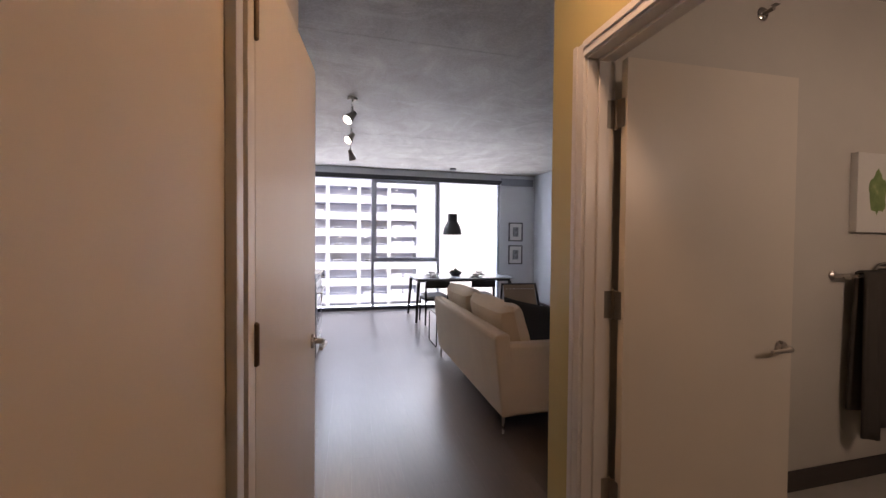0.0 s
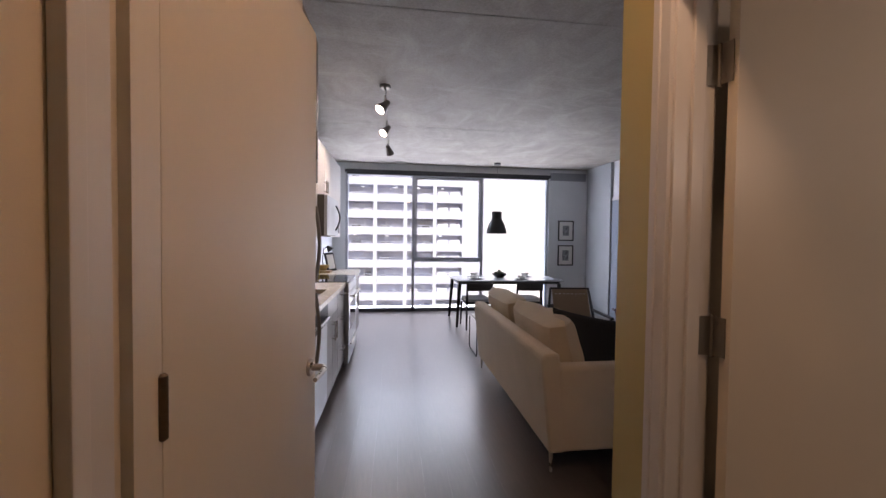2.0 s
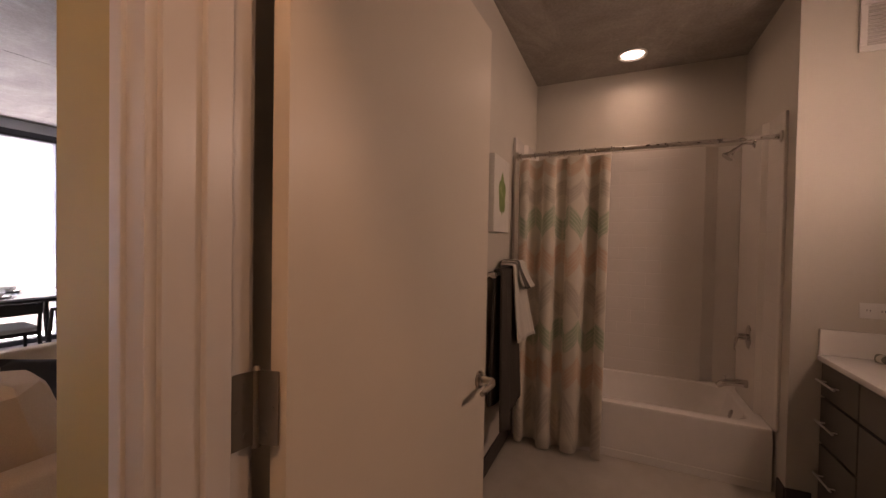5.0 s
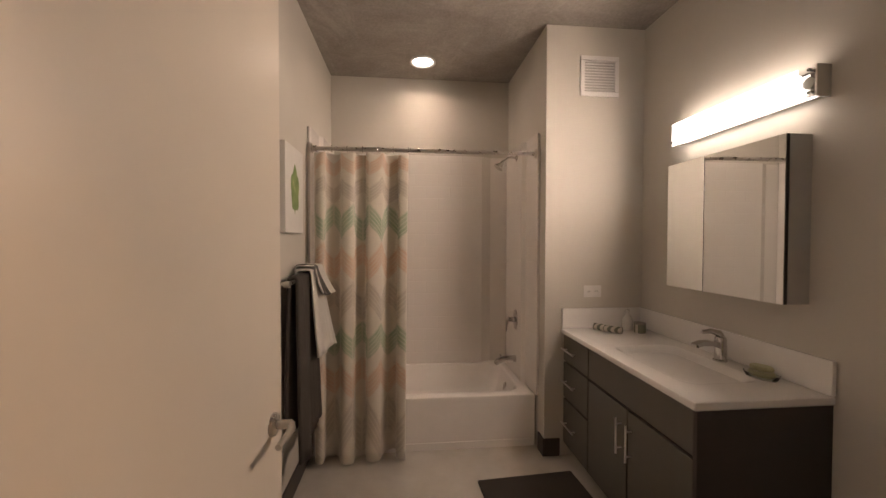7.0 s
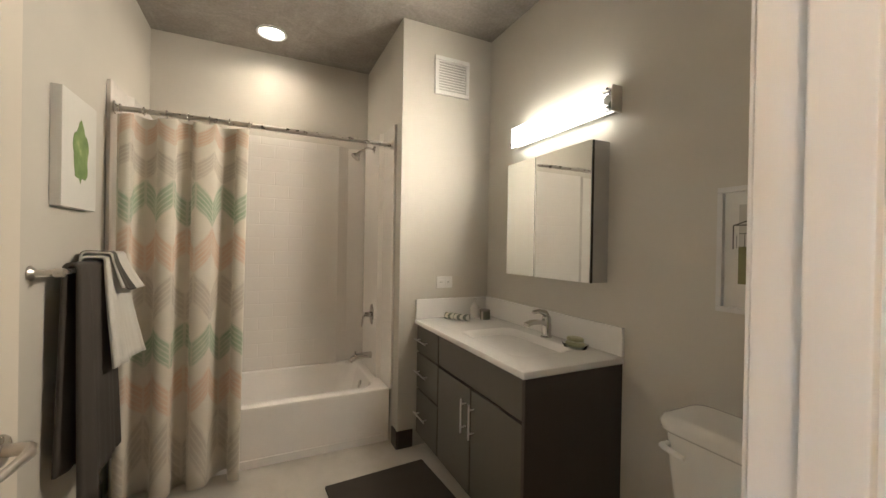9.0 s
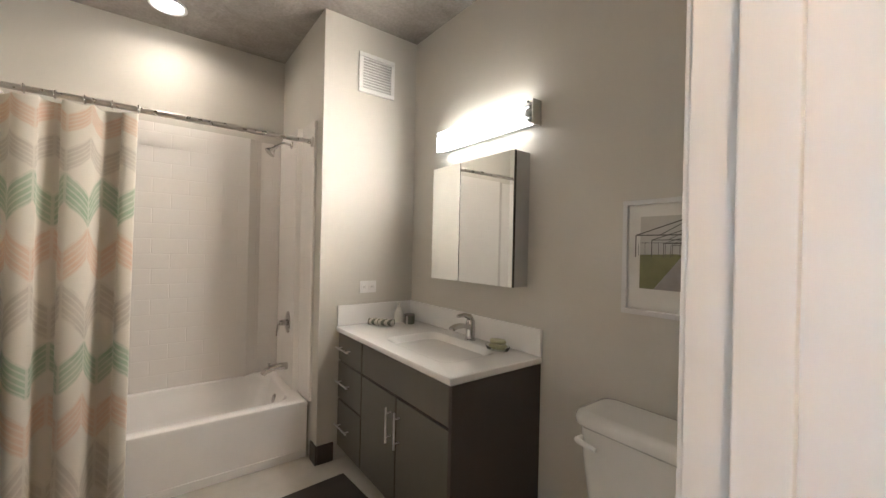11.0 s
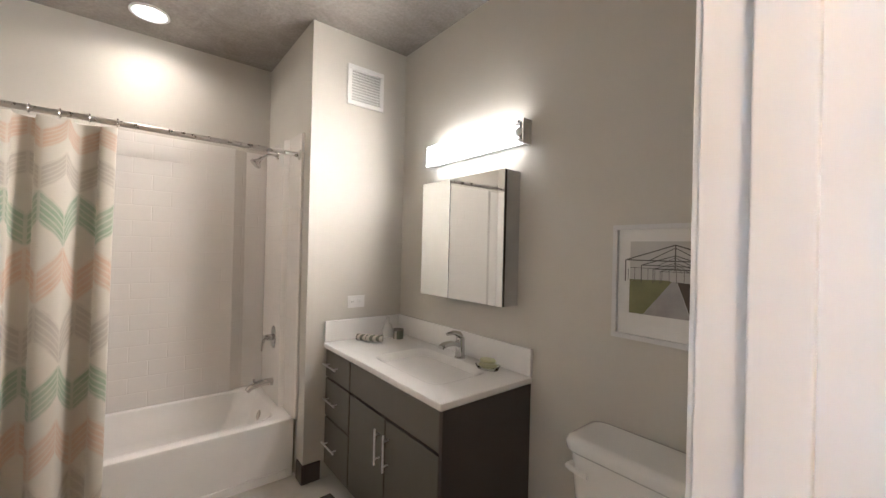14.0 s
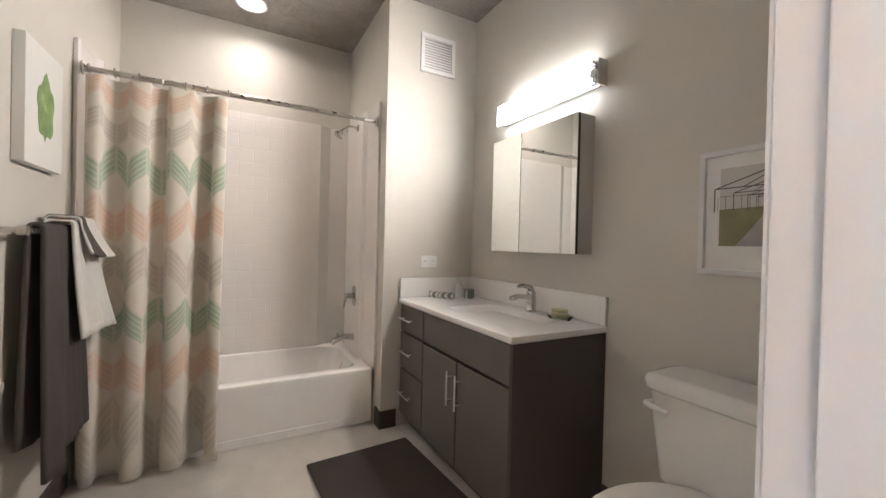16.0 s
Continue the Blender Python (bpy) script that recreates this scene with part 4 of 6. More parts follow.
def recessed_light(name, x, y, r, label):
    t = thing(name, label, "ceiling light", (x, y, CEIL))
    part("trim_ring", lathe([(r, -0.001), (r + 0.004, -0.012), (r - 0.010, -0.014), (r - 0.018, -0.006), (r - 0.02, -0.001)], (x, y, CEIL), 32), WHITE_PLASTIC, t)
    part("lens", lathe([(0.0, -0.008), (r - 0.02, -0.006), (r - 0.019, -0.002), (0, -0.002)], (x, y, CEIL), 32), emitter("lit_lens", (1.0, 0.88, 0.72), 4.0), t, "glowing lens")


def vent():
    x = CHASE_X
    y0, y1, z0, z1 = 0.200, 0.457, 2.326, 2.582
    t = thing("wall_vent", "white louvred exhaust grille on the wall", "vent", (x, 0.33, z0))
    part("backing", box(x - 0.004, x - 0.001, y0 + 0.01, y1 - 0.01, z0 + 0.01, z1 - 0.01), plain("vent_shadow", (0.5, 0.49, 0.47), 0.8), t)
    for b in ((y0, y1, z0, z0 + 0.028), (y0, y1, z1 - 0.028, z1), (y0, y0 + 0.028, z0 + 0.0285, z1 - 0.0285), (y1 - 0.028, y1, z0 + 0.0285, z1 - 0.0285)):
        part("frame", box(x - 0.014, x - 0.001, *b, 0.003), WHITE_PLASTIC, t)
    for k in range(11):
        z = z0 + 0.036 + k * (z1 - z0 - 0.068) / 10.5
        part("slat", loft([[(x - 0.004, y, z + 0.012), (x - 0.003, y, z + 0.014), (x - 0.014, y, z + 0.002), (x - 0.015, y, z)] for y in (y0 + 0.028, y1 - 0.028)]), WHITE_PLASTIC, t, smooth=None)


def outlet():
    t = thing("wall_outlet", "white rocker switch and outlet plate", "outlet", (CHASE_X, 0.36, 1.068))
    part("plate", box(CHASE_X - 0.006, CHASE_X - 0.001, 0.302, 0.420, 1.03, 1.107, 0.002), WHITE_PLASTIC, t)
    for y in (0.335, 0.388):
        part("insert", box(CHASE_X - 0.008, CHASE_X - 0.0055, y - 0.02, y + 0.02, 1.05, 1.087, 0.001), WHITE_PLASTIC, t)
        for dy in (-0.006, 0.006):
            part("slot", box(CHASE_X - 0.0086, CHASE_X - 0.0078, y + dy - 0.001, y + dy + 0.001, 1.064, 1.074), BLACK, t, "dark outlet slot")


def toilet():
    cx = 2.0
    t = thing("toilet", "white two-piece porcelain toilet", "toilet", (cx, 0.35, 0))
    def ell(cx, cy, a, b, z, n=28):
        return [(cx + a * math.cos(2 * math.pi * k / n), cy + b * math.sin(2 * math.pi * k / n), z) for k in range(n)]
    part("tank", loft([rounded(cx, 0.135, w, d, 0.035, z) for z, w, d in ((0.39, 0.175, 0.085), (0.41, 0.19, 0.095), (0.60, 0.215, 0.103), (0.70, 0.222, 0.105))]), PORCELAIN, t, smooth=50)
    part("tank_lid", loft([rounded(cx, 0.138, w, d, 0.045, z) for z, w, d in ((0.7005, 0.225, 0.108), (0.712, 0.238, 0.118), (0.735, 0.240, 0.120), (0.752, 0.232, 0.112), (0.758, 0.21, 0.09))]), PORCELAIN, t, smooth=60)
    part("flush_lever", tube([(cx + 0.205, 0.232, 0.655), (cx + 0.205, 0.262, 0.657), (cx + 0.19, 0.270, 0.657), (cx + 0.13, 0.268, 0.650)], [0.012, 0.012, 0.010, 0.008], 10), WHITE_PLASTIC, t, "white flush lever")
    part("bowl", loft([ell(cx, y, a, b, z) for z, y, a, b in ((0.0, 0.40, 0.12, 0.21), (0.05, 0.40, 0.115, 0.20), (0.18, 0.42, 0.115, 0.20), (0.28, 0.45, 0.15, 0.24), (0.36, 0.47, 0.178, 0.26), (0.395, 0.47, 0.185, 0.265))]), PORCELAIN, t, smooth=60)
    part("seat", loft([ell(cx, 0.475, a, b, z) for z, a, b in ((0.397, 0.185, 0.262), (0.405, 0.192, 0.27), (0.415, 0.188, 0.266))]), WHITE_PLASTIC, t, smooth=60)
    part("lid", loft([ell(cx, 0.475, a, b, z) for z, a, b in ((0.417, 0.188, 0.264), (0.43, 0.19, 0.266), (0.438, 0.175, 0.25), (0.44, 0.10, 0.16))]), WHITE_PLASTIC, t, smooth=60)


def bath_mat():
    bm = box(2.62, 3.49, 0.555, 1.13, 0.002, 0.022, 0.008)
    o = solid("bath_mat", bm, RUG, "charcoal pile bath mat in front of the vanity", "bath mat", (3.05, 0.84, 0.002))
    o.rotation_euler = (0, 0, radians(4))


tub()
surround()
shower_fittings()
shower_curtain()
vanity()
mirror_cabinet()
vanity_lamp()
recessed_light("recessed_light", 4.285, 1.44, 0.095, "lit recessed downlight in the concrete ceiling")
recessed_light("flush_ceiling_light", 1.08, 1.62, 0.13, "lit round flush light on the hallway ceiling")
vent()
outlet()
toilet()
bath_mat()


def prism(pts, y0, y1):
    """A flat piece from (x, z) points, between two planes of y."""
    return loft([[(x, y, z) for x, z in pts] for y in (y0, y1)])


def greenhouse_photo():
    """Framed photograph of a greenhouse aisle, on the wall above the toilet."""
    x0, x1, z0, z1, y = 1.712, 2.172, 1.100, 1.526, BATH_S
    t = thing("framed_picture", "white framed photograph of a greenhouse aisle", "picture", (x1, y, z0))
    for a, b, c, d in ((x0, x1, z0, z0 + 0.018), (x0, x1, z1 - 0.018, z1), (x0, x0 + 0.018, z0 + 0.0185, z1 - 0.0185), (x1 - 0.018, x1, z0 + 0.0185, z1 - 0.0185)):
        part("frame", box(a, b, y + 0.001, y + 0.026, c, d, 0.002), TRIM, t)
    part("mat", box(x0 + 0.018, x1 - 0.018, y + 0.002, y + 0.010, z0 + 0.018, z1 - 0.018), PAPER, t)
    px0, px1, pz0, pz1 = 1.774, 2.110, 1.198, 1.464
    photo = part("photo", box(px0, px1, y + 0.011, y + 0.0115, pz0, pz1), plain("photo_sky", (0.52, 0.51, 0.48), 0.5), t)
    hz = pz0 + 0.125
    f0 = y + 0.0125

    def piece(name, pts, colour, k):
        part(name, prism(pts, f0 + 0.0006 * k, f0 + 0.0006 * k + 0.0004), plain("photo_" + name, colour, 0.5, 0, 0.25), photo, smooth=None)
    piece("lawn", [(px1, pz0), (px1, hz), (1.98, hz + 0.004), (1.965, hz), (2.06, pz0)], (0.20, 0.20, 0.095), 0)
    piece("path", [(2.058, pz0), (1.966, hz), (1.950, hz), (1.905, pz0)], (0.36, 0.34, 0.33), 1)
    piece("soil", [(1.903, pz0), (1.948, hz), (px0, hz - 0.012), (px0, pz0)], (0.075, 0.06, 0.05), 0)
    steel = plain("photo_truss", (0.10, 0.095, 0.09), 0.5)

    def bar(a, b, w, k=2):
        a, b = Vector((a[0], a[1])), Vector((b[0], b[1]))
        n = (b - a).orthogonal().normalized() * w / 2
        part("truss", prism([a + n, b + n, b - n, a - n], f0 + 0.0006 * k, f0 + 0.0006 * k + 0.0003), steel, photo, smooth=None)
    cx = 1.955
    for k in range(15):
        x = px0 + 0.012 + k * 0.0235
        bar((x, hz - 0.004), (x, hz + 0.040 + 0.006 * (k % 2)), 0.0016, 2)
    bar((px0 + 0.002, hz + 0.044), (px1 - 0.002, hz + 0.044), 0.0018, 3)
    for s, w in ((1.0, 0.004), (0.66, 0.003), (0.42, 0.0022), (0.28, 0.0018)):
        half, top, low = 0.170 * s, hz + 0.02 + 0.108 * s, hz + 0.02 + 0.052 * s
        bar((cx - half, low), (cx, top), w)
        bar((cx + half, low), (cx, top), w)
        bar((cx - half, low), (cx + half, low), w, 3)
        bar((cx, low), (cx, top), w, 3)
        bar((cx - half / 2, low), (cx, top - 0.01 * s), w * 0.7, 4)
        bar((cx + half / 2, low), (cx, top - 0.01 * s), w * 0.7, 4)
        for q in (-1, 1):
            bar((cx + q * half, low), (cx + q * half, hz - 0.008), w, 4)


def leaf_canvas():
    x0, x1, z0, z1, y = 3.262, 3.585, 1.435, 1.885, BATH_N
    t = thing("canvas_print", "white canvas print of a green leaf watercolour", "picture", (x0, y, z0))
    part("canvas", box(x0, x1, y - 0.036, y - 0.001, z0, z1, 0.003), fabric("white_canvas", (0.68, 0.67, 0.63), 700), t)
    m = Mat("leaf_watercolour", (0.16, 0.28, 0.05), 0.8)
    m.base(m.ramp(m.noise(16, 5), [(0.3, (0.13, 0.20, 0.07)), (0.55, (0.22, 0.30, 0.11)), (0.75, (0.45, 0.46, 0.24))]))
    rng = random.Random(3)
    pts = []
    for k in range(40):
        a = 2 * math.pi * k / 40
        r = 1 + 0.10 * math.sin(5 * a) + 0.05 * rng.uniform(-1, 1)
        pts.append((3.425 + 0.072 * r * math.cos(a) * (1 - 0.15 * math.sin(a)), 1.668 + 0.115 * r * math.sin(a)))
    part("leaf", prism(pts, y - 0.0372, y - 0.0364), m.m, t, "green leaf blot", smooth=None)
    part("leaf_tip", prism([(3.40, 1.575), (3.42, 1.535), (3.44, 1.575)], y - 0.0373, y - 0.0364), m.m, t, smooth=None)


def drape(x0, x1, top, front, back, y, thick, seed, flare=0.0, waves=2.0, bulge=0.0, roll=0.0):
    """A towel folded over a bar: one sheet with thickness, front and back falls."""
    rng = random.Random(seed)
    ph = rng.uniform(0, 6)
    prof = []
    n = 16
    for k in range(n + 1):
        prof.append((y - 0.020, top - front + (front - 0.012) * k / n, 1 - k / n))
    for a in (150, 120, 90, 60, 30):
        prof.append((y + 0.020 * math.cos(radians(a)), top - 0.012 + 0.020 * math.sin(radians(a)), 0.0))
    for k in range(n + 1):
        prof.append((y + 0.019, top - 0.012 - (back - 0.012) * k / n, k / n))
    cols = 24
    out = bmesh.new()
    rows = []
    for i in range(cols + 1):
        s = i / cols
        row = []
        for py, pz, d in prof:
            x = x0 + (x1 - x0) * s + flare * d * (s - 0.5)
            w = 0.010 * d * math.sin(2 * math.pi * waves * s + ph) + 0.005 * d * math.sin(5.3 * s * 6 + ph)
            near = max(0.0, 1 - s / 0.30)
            if py < y:
                w = -abs(w) + w * 0.5 - bulge * d ** 1.3 * (0.45 + 0.55 * s) - roll * 0.35 * d ** 0.5 * math.sin(math.pi * min(1.0, s / 0.30)) ** 2
                pz -= roll * d * (1 if near > 0.35 else near / 0.35) * 0.45
            row.append(out.verts.new((x, py + w, pz - 0.010 * d * math.sin(3 * s + ph))))
        rows.append(row)
    for a, b in zip(rows, rows[1:]):
        for k in range(len(a) - 1):
            out.faces.new((a[k], a[k + 1], b[k + 1], b[k]))
    return out


def towels():
    y, z = 2.115, 1.192
    t = thing("towel_bar", "satin nickel towel bar on the wall", "towel bar", (3.47, y, z))
    part("bar", rod((3.13, y, z), (3.80, y, z), 0.0095, n=16), NICKEL, t)
    for x in (3.14, 3.79):
        part("post", lathe([(0.026, 0), (0.027, 0.004), (0.022, 0.010), (0.012, 0.016), (0.012, 0.062), (0.016, 0.066), (0.016, 0.090), (0.0, 0.092)], (0, 0, 0), 20, m=pose(x, BATH_N - 0.001, z, 90)), NICKEL, t)
    for name, args, mat, label, th in (("bath_towel", (3.235, 3.60, z + 0.018, 0.85, 0.76, y, 0.012, 4, 0.04, 2.5, 0.02, 0.09), TOWEL_GREY, "charcoal bath towel hanging over the bar", 0.014), ("hand_towel", (3.43, 3.66, z + 0.040, 0.46, 0.42, y, 0.01, 9, 0.03, 1.2, 0.075, 0.0), TOWEL_WHITE, "off-white hand towel hanging over the bath towel", 0.010)):
        bm = drape(*args)
        if name == "hand_towel":
            for v in bm.verts:
                v.co.y += -0.022 if v.co.y < y else 0.020
        o = solid(name, bm, mat, label, "towel", (3.45, y, z), smooth=180)
        s = o.modifiers.new("thickness", "SOLIDIFY")
        s.thickness, s.offset = th, 0.0
    dark = fabric("dark_terry_stripe", (0.10, 0.095, 0.08), 700)
    cloth = thing("wash_cloth", "pale wash cloth with dark striped edge over hand towel", "towel", (3.55, y, z))
    for name, x0, x1, mat, out, label in (("cloth", 3.47, 3.645, TOWEL_WHITE, 0.034, ""), ("striped_hem", 3.478, 3.492, dark, 0.037, "dark woven stripe"), ("striped_hem", 3.503, 3.512, dark, 0.037, "dark woven stripe")):
        bm = drape(x0, x1, z + 0.058 + (out - 0.034), 0.15, 0.10, y, 0.01, 2, 0.0, 0.2, 0.07)
        for v in bm.verts:
            v.co.y += -out if v.co.y < y else out - 0.002
        o = part(name, bm, mat, cloth, label, smooth=180)
        s = o.modifiers.new("thickness", "SOLIDIFY")
        s.thickness, s.offset = 0.008, 0.0


def rolled_cloth(at, ang, r, length, mat):
    """A rolled cloth: a spiral section swept along its axis."""
    m = pose(*at, 0, 0, ang)
    inner, outer = [], []
    n = 44
    for k in range(n + 1):
        a = k / n * 2 * math.pi * 2.6
        rr = r * (0.22 + 0.78 * k / n)
        inner.append((rr - 0.0035, a))
        outer.append((rr, a))
    ring = [(q * math.cos(a), q * math.sin(a)) for q, a in outer] + [(q * math.cos(a), q * math.sin(a)) for q, a in reversed(inner)]
    return loft([[m @ Vector((x, u, v + r)) for u, v in ring] for x in (-length / 2, length / 2)])


def counter_things():
    z = 0.8325
    m = Mat("striped_cotton", (0.3, 0.32, 0.28), 0.9)
    w = m.node("ShaderNodeTexWave", Scale=11.0)
    m.link(m.coords((1, 1, 1)), w.inputs["Vector"])
    m.base(m.ramp(w.outputs["Fac"], [(0.4, (0.17, 0.18, 0.15)), (0.6, (0.58, 0.56, 0.50))]))
    for at, ang in (((3.585, 0.355, z), 40), ((3.53, 0.315, z), 46)):
        solid("rolled_washcloth", rolled_cloth(at, ang, 0.025, 0.10, m.m), m.m, "small rolled striped washcloth on the vanity top", "washcloth", at, group="rolled washcloths")
    b = thing("soap_bottle", "white ceramic bottle on the vanity top", "bottle", (3.63, 0.165, z))
    part("body", lathe([(0.0, 0), (0.030, 0), (0.033, 0.006), (0.033, 0.055), (0.026, 0.078), (0.011, 0.095), (0.010, 0.118), (0.013, 0.120), (0.013, 0.128), (0, 0.129)], (3.63, 0.165, z), 24), PORCELAIN, b)
    c = thing("toiletry_jar", "small patterned jar with a steel lid", "jar", (3.545, 0.135, z))
    part("jar", lathe([(0.0, 0), (0.032, 0), (0.034, 0.004), (0.034, 0.052), (0, 0.052)], (3.545, 0.135, z), 24), m.m, c)
    part("lid", lathe([(0.034, 0.0525), (0.035, 0.056), (0.034, 0.062), (0, 0.063)], (3.545, 0.135, z), 24), HINGE, c, "grey steel lid")
    s = thing("soap_dish", "pale green soap bar in a glass dish", "soap dish", (2.755, 0.115, z))
    m4 = pose(2.755, 0.115, z, 0, 0, 20) @ Matrix.Diagonal((1.35, 0.9, 1, 1))
    part("dish", lathe([(0.0, 0.004), (0.036, 0.006), (0.046, 0.022), (0.048, 0.022), (0.040, 0.001), (0, 0)], (0, 0, 0), 28, m=m4), glass("green_glass", (0.92, 0.94, 0.90), 0.05), s)
    bm = bmesh.new()
    for k, (r, h) in enumerate(((0.034, 0.028), (0.030, 0.020))):
        lathe([(0, 0.009 + 0.026 * k), (r, 0.010 + 0.026 * k), (r + 0.002, 0.02 + 0.024 * k), (r - 0.002, 0.030 + 0.022 * k), (0, 0.033 + 0.022 * k)], (0, 0, 0), 20, bm=bm, m=m4)
    part("soap", bm, plain("olive_soap", (0.46, 0.45, 0.27), 0.45, 0, 0.3), s, "olive green soap")


def sprinkler():
    p = (2.585, BATH_N, 2.56)
    t = thing("fire_sprinkler", "chrome sidewall fire sprinkler", "sprinkler", p)
    part("escutcheon", lathe([(0.036, 0), (0.036, 0.003), (0.024, 0.012), (0.0, 0.013)], (0, 0, 0), 24, m=pose(*p, 90)), CHROME, t)
    part("body", rod((p[0], p[1] - 0.01, p[2]), (p[0], p[1] - 0.055, p[2]), 0.011, n=14), HINGE, t)
    part("deflector", box(p[0] - 0.016, p[0] + 0.016, p[1] - 0.075, p[1] - 0.050, p[2] + 0.010, p[2] + 0.014, 0.001), HINGE, t)


greenhouse_photo()
leaf_canvas()
towels()
counter_things()
sprinkler()


# ---- kitchen ----
KX = 0.14


def bar_pull(parent, a, b, out=(1, 0, 0)):
    a, b, o = Vector(a), Vector(b), Vector(out)
    d = (b - a).normalized()
    bm = rod(a + o * 0.03, b + o * 0.03, 0.006, n=10)
    for p in (a + d * 0.015, b - d * 0.015):
        rod(p, p + o * 0.03, 0.005, n=8, bm=bm)
    part("pull", bm, CHROME, parent, "chrome bar pull")


def fridge():
    x0, xb, xf, y0, y1, top = -0.46, 0.15, 0.215, 2.645, 3.115, 1.618
    t = thing("refrigerator", "stainless top-freezer refrigerator with bowed handles", "refrigerator", ((x0 + xf) / 2, (y0 + y1) / 2, 0))
    part("cabinet", box(x0, xb, y0, y1, 0.03, top - 0.01, 0.006), plain("charcoal_fridge_side", (0.03, 0.03, 0.032), 0.45), t, "charcoal cabinet sides")
    for lo, hi, a, b in ((0.06, 1.100, 0.68, 1.085), (1.137, top, 1.150, 1.54)):
        d = part("door", box(xb + 0.004, xf, y0 + 0.002, y1 - 0.002, lo, hi, 0.012, segments=3), STEEL, t)
        h = 0.020
        pts = [(xf, y1 - 0.045, a)] + [(xf + 0.012 + h * math.sin(math.pi * k / 10), y1 - 0.045, a + (b - a) * k / 10) for k in range(11)] + [(xf, y1 - 0.045, b)]
        part("handle", tube(pts, 0.010, 10), HINGE, d, "dark bowed metal handle")
    part("kick_grille", box(x0, xb + 0.01, y0 + 0.01, y1 - 0.01, 0.0, 0.055), BLACK, t)
    c = thing("over_fridge_cabinet", "dark wood cabinet above the refrigerator", "cabinet", (0, 2.9, 1.672))
    part("body", box(-0.48, 0.205, 2.632, 3.135, 1.672, 2.42, 0.002), ESPRESSO_SIDE, c)
    for a, b in ((2.634, 2.882), (2.886, 3.133)):
        d = part("door", box(0.207, 0.226, a, b, 1.675, 2.417, 0.003), ESPRESSO, c)
        yy = b - 0.05 if a < 2.7 else a + 0.05
        bar_pull(d, (0.226, yy, 1.76), (0.226, yy, 1.90))


def base_unit(name, label, y0, y1, fronts):
    t = thing(name, label, "base cabinet", (KX - 0.3, (y0 + y1) / 2, 0))
    part("carcass", box(WALL_L + 0.002, KX - 0.04, y0, y1, 0.10, 0.878, 0.001), ESPRESSO_SIDE, t)
    part("toe_kick", box(WALL_L + 0.05, 0.035, y0, y1, 0.0, 0.10), BLACK, t)
    for kind, a, b, lo, hi, side in fronts:
        f = part(kind, box(KX - 0.038, KX - 0.018, a + 0.002, b - 0.002, lo + 0.002, hi - 0.002, 0.002), KITCHEN_GREY, t)
        if kind == "drawer_front":
            yc = (a + b) / 2
            bar_pull(f, (KX - 0.018, yc - 0.075, hi - 0.045), (KX - 0.018, yc + 0.075, hi - 0.045))
        elif side:
            yy = b - 0.045 if side > 0 else a + 0.045
            bar_pull(f, (KX - 0.018, yy, hi - 0.20), (KX - 0.018, yy, hi - 0.05))


